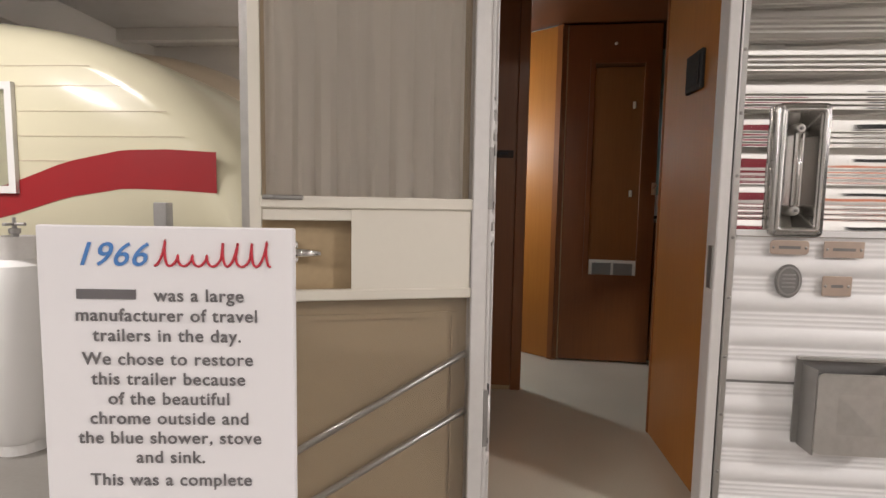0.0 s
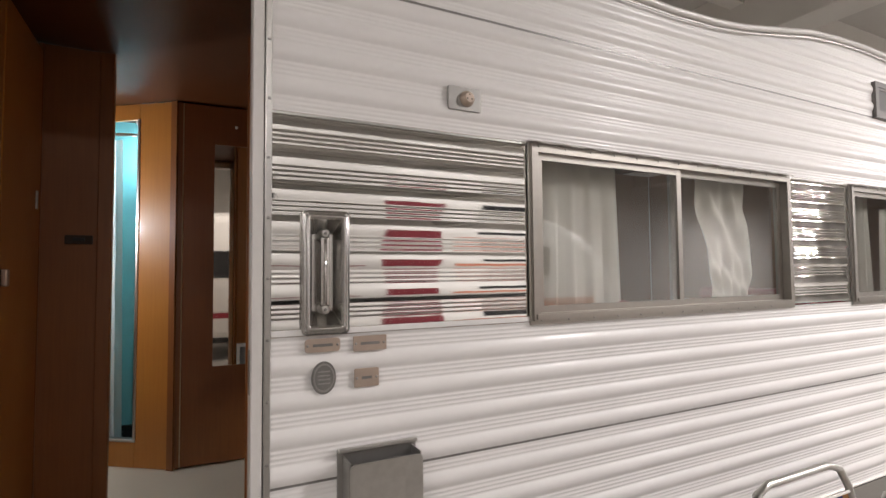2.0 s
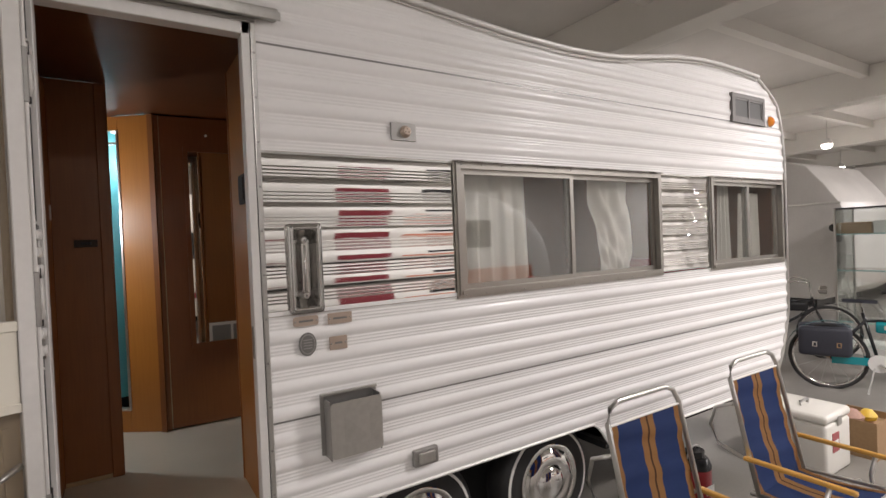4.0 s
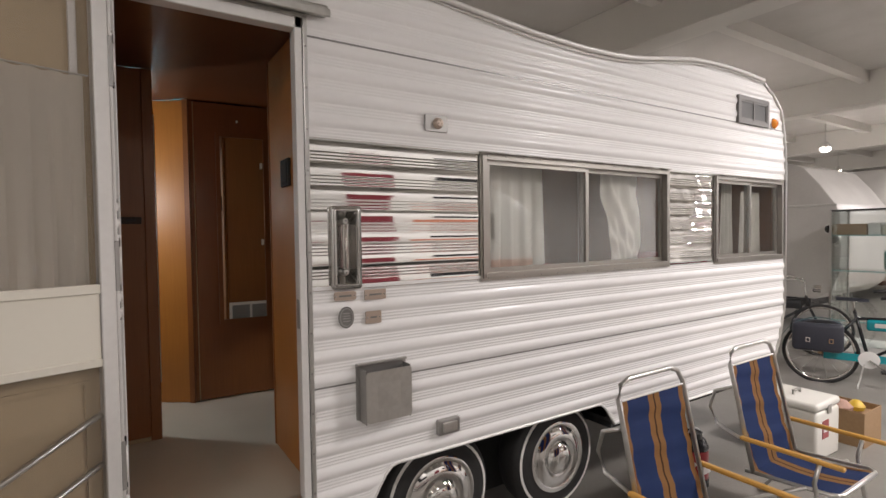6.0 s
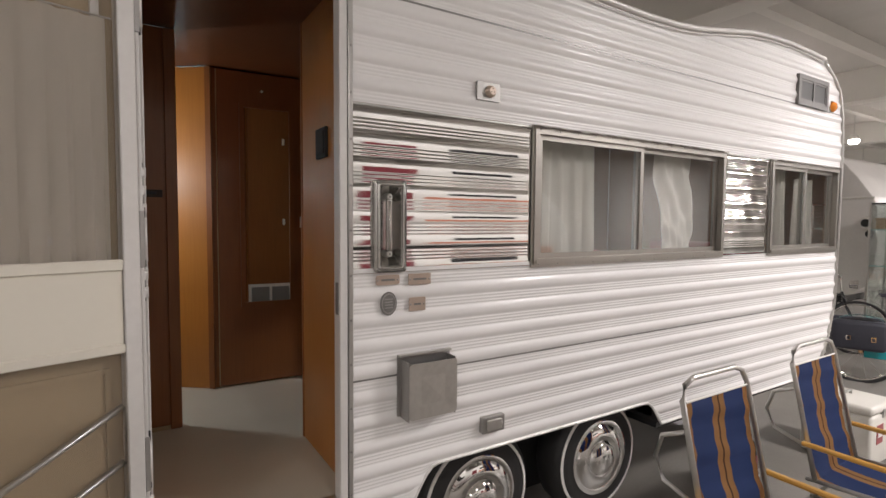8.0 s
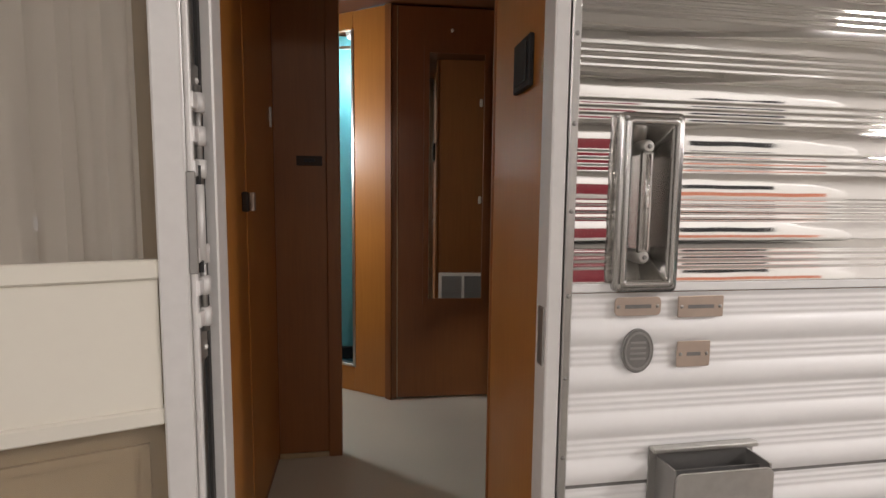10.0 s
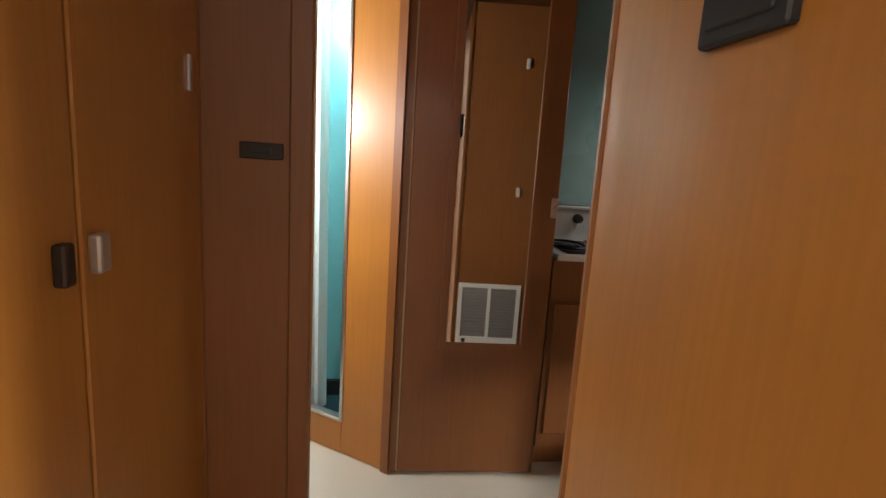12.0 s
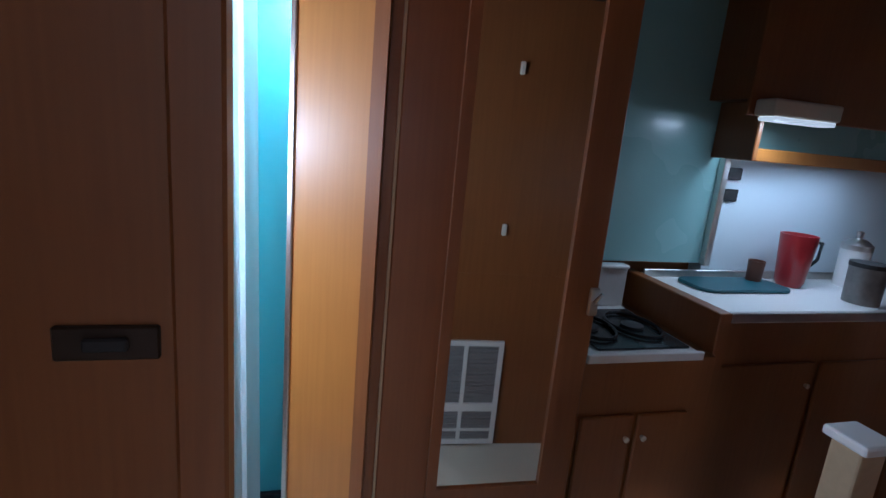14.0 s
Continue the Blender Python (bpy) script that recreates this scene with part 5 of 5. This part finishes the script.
for yy in (2.9, 3.7):
    part("wheel", lathe([(0.16, -0.08), (0.28, -0.08), (0.31, -0.04), (0.31, 0.04), (0.28, 0.08), (0.16, 0.08), (0.05, 0.05), (0.0, 0.05)], (9.05, yy, 0.31), "X", 28), "black", silver, smooth=True)
part("jack_leg", tube([(9.9, 1.6, 0.55), (9.9, 1.6, 0.0)], 0.03), "grey_metal", silver)
for yy, zz in ((1.36, 1.66), (1.30, 1.50)):
    lamp_ring = part("tail_lamp", lathe([(0.0, 0.0), (0.075, 0.0), (0.085, 0.04), (0.085, 0.06), (0.0, 0.062)], (8.74, yy, zz), "X", 20), "alu", silver, "round tail lamp", smooth=True)
    part("lens", lathe([(0.0, -0.012), (0.05, -0.008), (0.062, 0.004), (0.0, 0.006)], (8.738, yy, zz), "X", 20), "black_paint", lamp_ring, "dark lens", smooth=True)
round_trailer("grey_trailer", "rounded grey caravan in the far hall", 13.5, 18.5, 2.0, 4.2, 0.5, 3.1, "silver")

# glass display case
case = thing("display_case", (8.1, -0.1, 0), "glass display case with picnic ware", "display case")
CX0, CX1, CY0, CY1 = 7.75, 8.35, -1.6, 0.98
for x in (CX0, CX1):
    for y in (CY0, CY1):
        part("post", box(x - 0.012, x + 0.012, y - 0.012, y + 0.012, 0.0, 1.92), "alu", case)
for z in (0.42, 1.10, 1.58):
    part("shelf", box(CX0 + 0.01, CX1 - 0.01, CY0 + 0.01, CY1 - 0.01, z - 0.012, z), "case_glass", case, "glass shelf")
    part("shelf_edge", box(CX0, CX0 + 0.008, CY0, CY1, z - 0.014, z + 0.002), "teal_wall", case)
part("plinth", box(CX0, CX1, CY0, CY1, 0.0, 0.10, 0.005), "white_paint", case)
part("top", box(CX0 - 0.01, CX1 + 0.01, CY0 - 0.01, CY1 + 0.01, 1.905, 1.925), "black_paint", case)
part("pane", box(CX0 - 0.003, CX0 + 0.003, CY0, CY1, 0.1, 1.905), "case_glass", case)
part("pane", box(CX0, CX1, CY1 - 0.003, CY1 + 0.003, 0.1, 1.905), "case_glass", case)
pot("cooking_pot", "green enamel pot on a glass shelf", "pot", 8.02, 0.30, 1.10, [(0.0, 0.0), (0.15, 0.0), (0.17, 0.04), (0.175, 0.26), (0.165, 0.26), (0.15, 0.03), (0.0, 0.02)], "green_enamel")
for k in range(4):
    pot("bowl", "stacked orange enamel bowl on a glass shelf", "bowl", 8.02, -0.12, 1.10 + 0.055 * k, [(0.0, 0.0), (0.10, 0.0), (0.16, 0.04), (0.17, 0.05), (0.15, 0.045), (0.0, 0.01)], "orange")
for y, h, m_, r in ((0.10, 0.20, "case_glass", 0.08), (-0.30, 0.16, "yellow", 0.09), (-0.70, 0.2, "white_paint", 0.1)):
    pot("jar", "small picnic jar on the top shelf", "jar", 8.05, y, 1.58, [(0.0, 0.0), (r, 0.0), (r, h), (r * 0.8, h + 0.02), (0.0, h + 0.02)], m_)
for y, m_ in ((0.35, "red"), (0.0, "brown"), (-0.5, "red")):
    pot("flask", "picnic flask on the low shelf", "flask", 8.05, y, 0.42, [(0.0, 0.0), (0.07, 0.0), (0.075, 0.22), (0.04, 0.26), (0.04, 0.32), (0.0, 0.33)], m_)
for y0, y1, h, m_, w_ in ((0.62, 0.95, 0.15, "cardboard", "brown cardboard box on the top glass shelf"), (0.47, 0.60, 0.16, "white_paint", "small white carton on the top glass shelf"), (0.22, 0.45, 0.12, "cream", "cream tin with a lid on the top glass shelf")):
    bx_ = thing("storage_box", (8.02, (y0 + y1) / 2, 1.58), w_, "box", "boxes in the display case")
    part("body", box(7.86, 8.18, y0, y1, 1.581, 1.58 + h * 0.72, 0.006, seg=2), m_, bx_)
    part("lid", box(7.855, 8.185, y0 - 0.004, y1 + 0.004, 1.581 + h * 0.72, 1.58 + h, 0.006, seg=2), m_, bx_)
crate = part("picnic_basket", box(7.85, 8.25, -0.35, 0.15, 0.10, 0.34, 0.03, seg=3), "green_enamel", smooth=True)
tagged(crate, "dark green picnic basket in the display case", "basket")

def bicycle(at, turn, paint, second, basket):
    """A cruiser bicycle along local x, wheels on the ground."""
    b = thing("bicycle", at, "vintage cruiser bicycle" + (" in teal and black with navy saddle bags" if basket else " in plain black"), "bicycle", "vintage bicycles", turn=turn, world_made=False)
    r = 0.33
    for x in (-0.53, 0.53):
        w = part("wheel", tube([(x + r * math.cos(a), 0, r + r * math.sin(a)) for a in np.linspace(0, 2 * math.pi, 33)[:-1]], 0.017, 8, closed=True), "black", b, "bicycle tyre", smooth=True)
        part("rim", tube([(x + (r - 0.026) * math.cos(a), 0, r + (r - 0.026) * math.sin(a)) for a in np.linspace(0, 2 * math.pi, 33)[:-1]], 0.015, 6, closed=True), "chrome", w, smooth=True)
        for k in range(14):
            a = 2 * math.pi * k / 14
            part("spoke", tube([(x, 0, r), (x + (r - 0.035) * math.cos(a), 0, r + (r - 0.035) * math.sin(a))], 0.0016, 4), "alu", w)
        part("hub", lathe([(0.02, -0.05), (0.02, 0.05)], (x, 0, r), "Y", 10), "chrome", w)
        part("fender", sheet([[(x + (r + 0.045) * math.cos(a), y, r + (r + 0.045) * math.sin(a)) for y in (-0.035, 0.0, 0.035)] for a in np.linspace(radians(10 if x < 0 else 30), radians(190 if x < 0 else 150), 16)], 0.003), second, b, smooth=True)
    for a, c in (((-0.53, 0, r), (-0.12, 0, 0.30)), ((-0.53, 0, r), (-0.22, 0, 0.72)), ((-0.12, 0, 0.30), (-0.24, 0, 0.80)), ((-0.22, 0, 0.72), (0.36, 0, 0.74)), ((-0.12, 0, 0.30), (0.38, 0, 0.64)), ((0.36, 0, 0.78), (0.41, 0, 0.60)), ((0.41, 0, 0.60), (0.53, 0, r))):
        part("frame_tube", tube([a, c], 0.016, 10), paint, b, smooth=True)
    part("tank", box(-0.14, 0.32, -0.03, 0.03, 0.60, 0.72, 0.025, seg=3), second, b, smooth=True)
    if basket:
        part("tank_flash", box(-0.08, 0.26, -0.034, 0.034, 0.635, 0.685, 0.012, seg=2), "white_paint", b, "white tank flash", smooth=True)
    part("chain_guard", box(-0.50, 0.02, -0.047, -0.037, 0.27, 0.35, 0.004), second, b)
    part("crank_disc", lathe([(0.0, -0.01), (0.085, -0.008), (0.09, 0.0), (0.0, 0.004)], (-0.12, -0.05, 0.30), "Y", 20), "white_paint", b, smooth=True)
    part("crank", tube([(-0.12, -0.07, 0.30), (0.02, -0.07, 0.20)], 0.010, 8), "chrome", b)
    part("pedal", box(-0.03, 0.07, -0.15, -0.07, 0.185, 0.21, 0.004), "black", b)
    part("seat_post", tube([(-0.24, 0, 0.80), (-0.25, 0, 0.90)], 0.012, 8), "chrome", b)
    part("saddle", sheet([[(-0.40 + 0.28 * u, y * (0.11 - 0.085 * u), 0.93 - 0.03 * y * y + 0.015 * (1 - u)) for y in (-1, -0.5, 0, 0.5, 1)] for u in np.linspace(0, 1, 8)], 0.035), "leather", b, "black saddle", smooth=True)
    part("stem", tube([(0.36, 0, 0.78), (0.34, 0, 0.95)], 0.012, 8), "chrome", b)
    part("handlebar", tube([(0.05, -0.33, 0.99), (0.18, -0.32, 1.02), (0.33, -0.15, 0.99), (0.34, 0, 0.96), (0.33, 0.15, 0.99), (0.18, 0.32, 1.02), (0.05, 0.33, 0.99)], 0.011, 10), "chrome", b, smooth=True)
    for y in (-0.33, 0.33):
        part("grip", tube([(-0.06, y, 0.975), (0.07, y, 0.992)], 0.016, 10), "black", b, smooth=True)
    part("headlamp", lathe([(0.0, 0.0), (0.05, 0.02), (0.055, 0.10), (0.0, 0.11)], (0.42, 0, 0.88), "X", 16), "chrome", b, smooth=True)
    part("kickstand", tube([(-0.15, -0.03, 0.28), (-0.22, -0.16, 0.012)], 0.009, 8), "alu", b)
    if basket:
        for y in (-0.13, 0.13):
            bag = part("saddle_bag", box(-0.78, -0.33, y - 0.06, y + 0.06, 0.36, 0.66, 0.04, seg=3), "leather", b, "navy leather saddle bag", smooth=True)
            for k in (-0.66, -0.46):
                part("buckle", frame_plate(k, k + 0.04, 0.46, 0.51, 0.008, y - math.copysign(0.064, -y), y - math.copysign(0.060, -y)), "chrome", bag)
    return b


bicycle((6.08, -0.10, 0), -68, "black_paint", "teal_paint", True)
bicycle((7.02, 1.37, 0), -66, "black_paint", "black_paint", False)
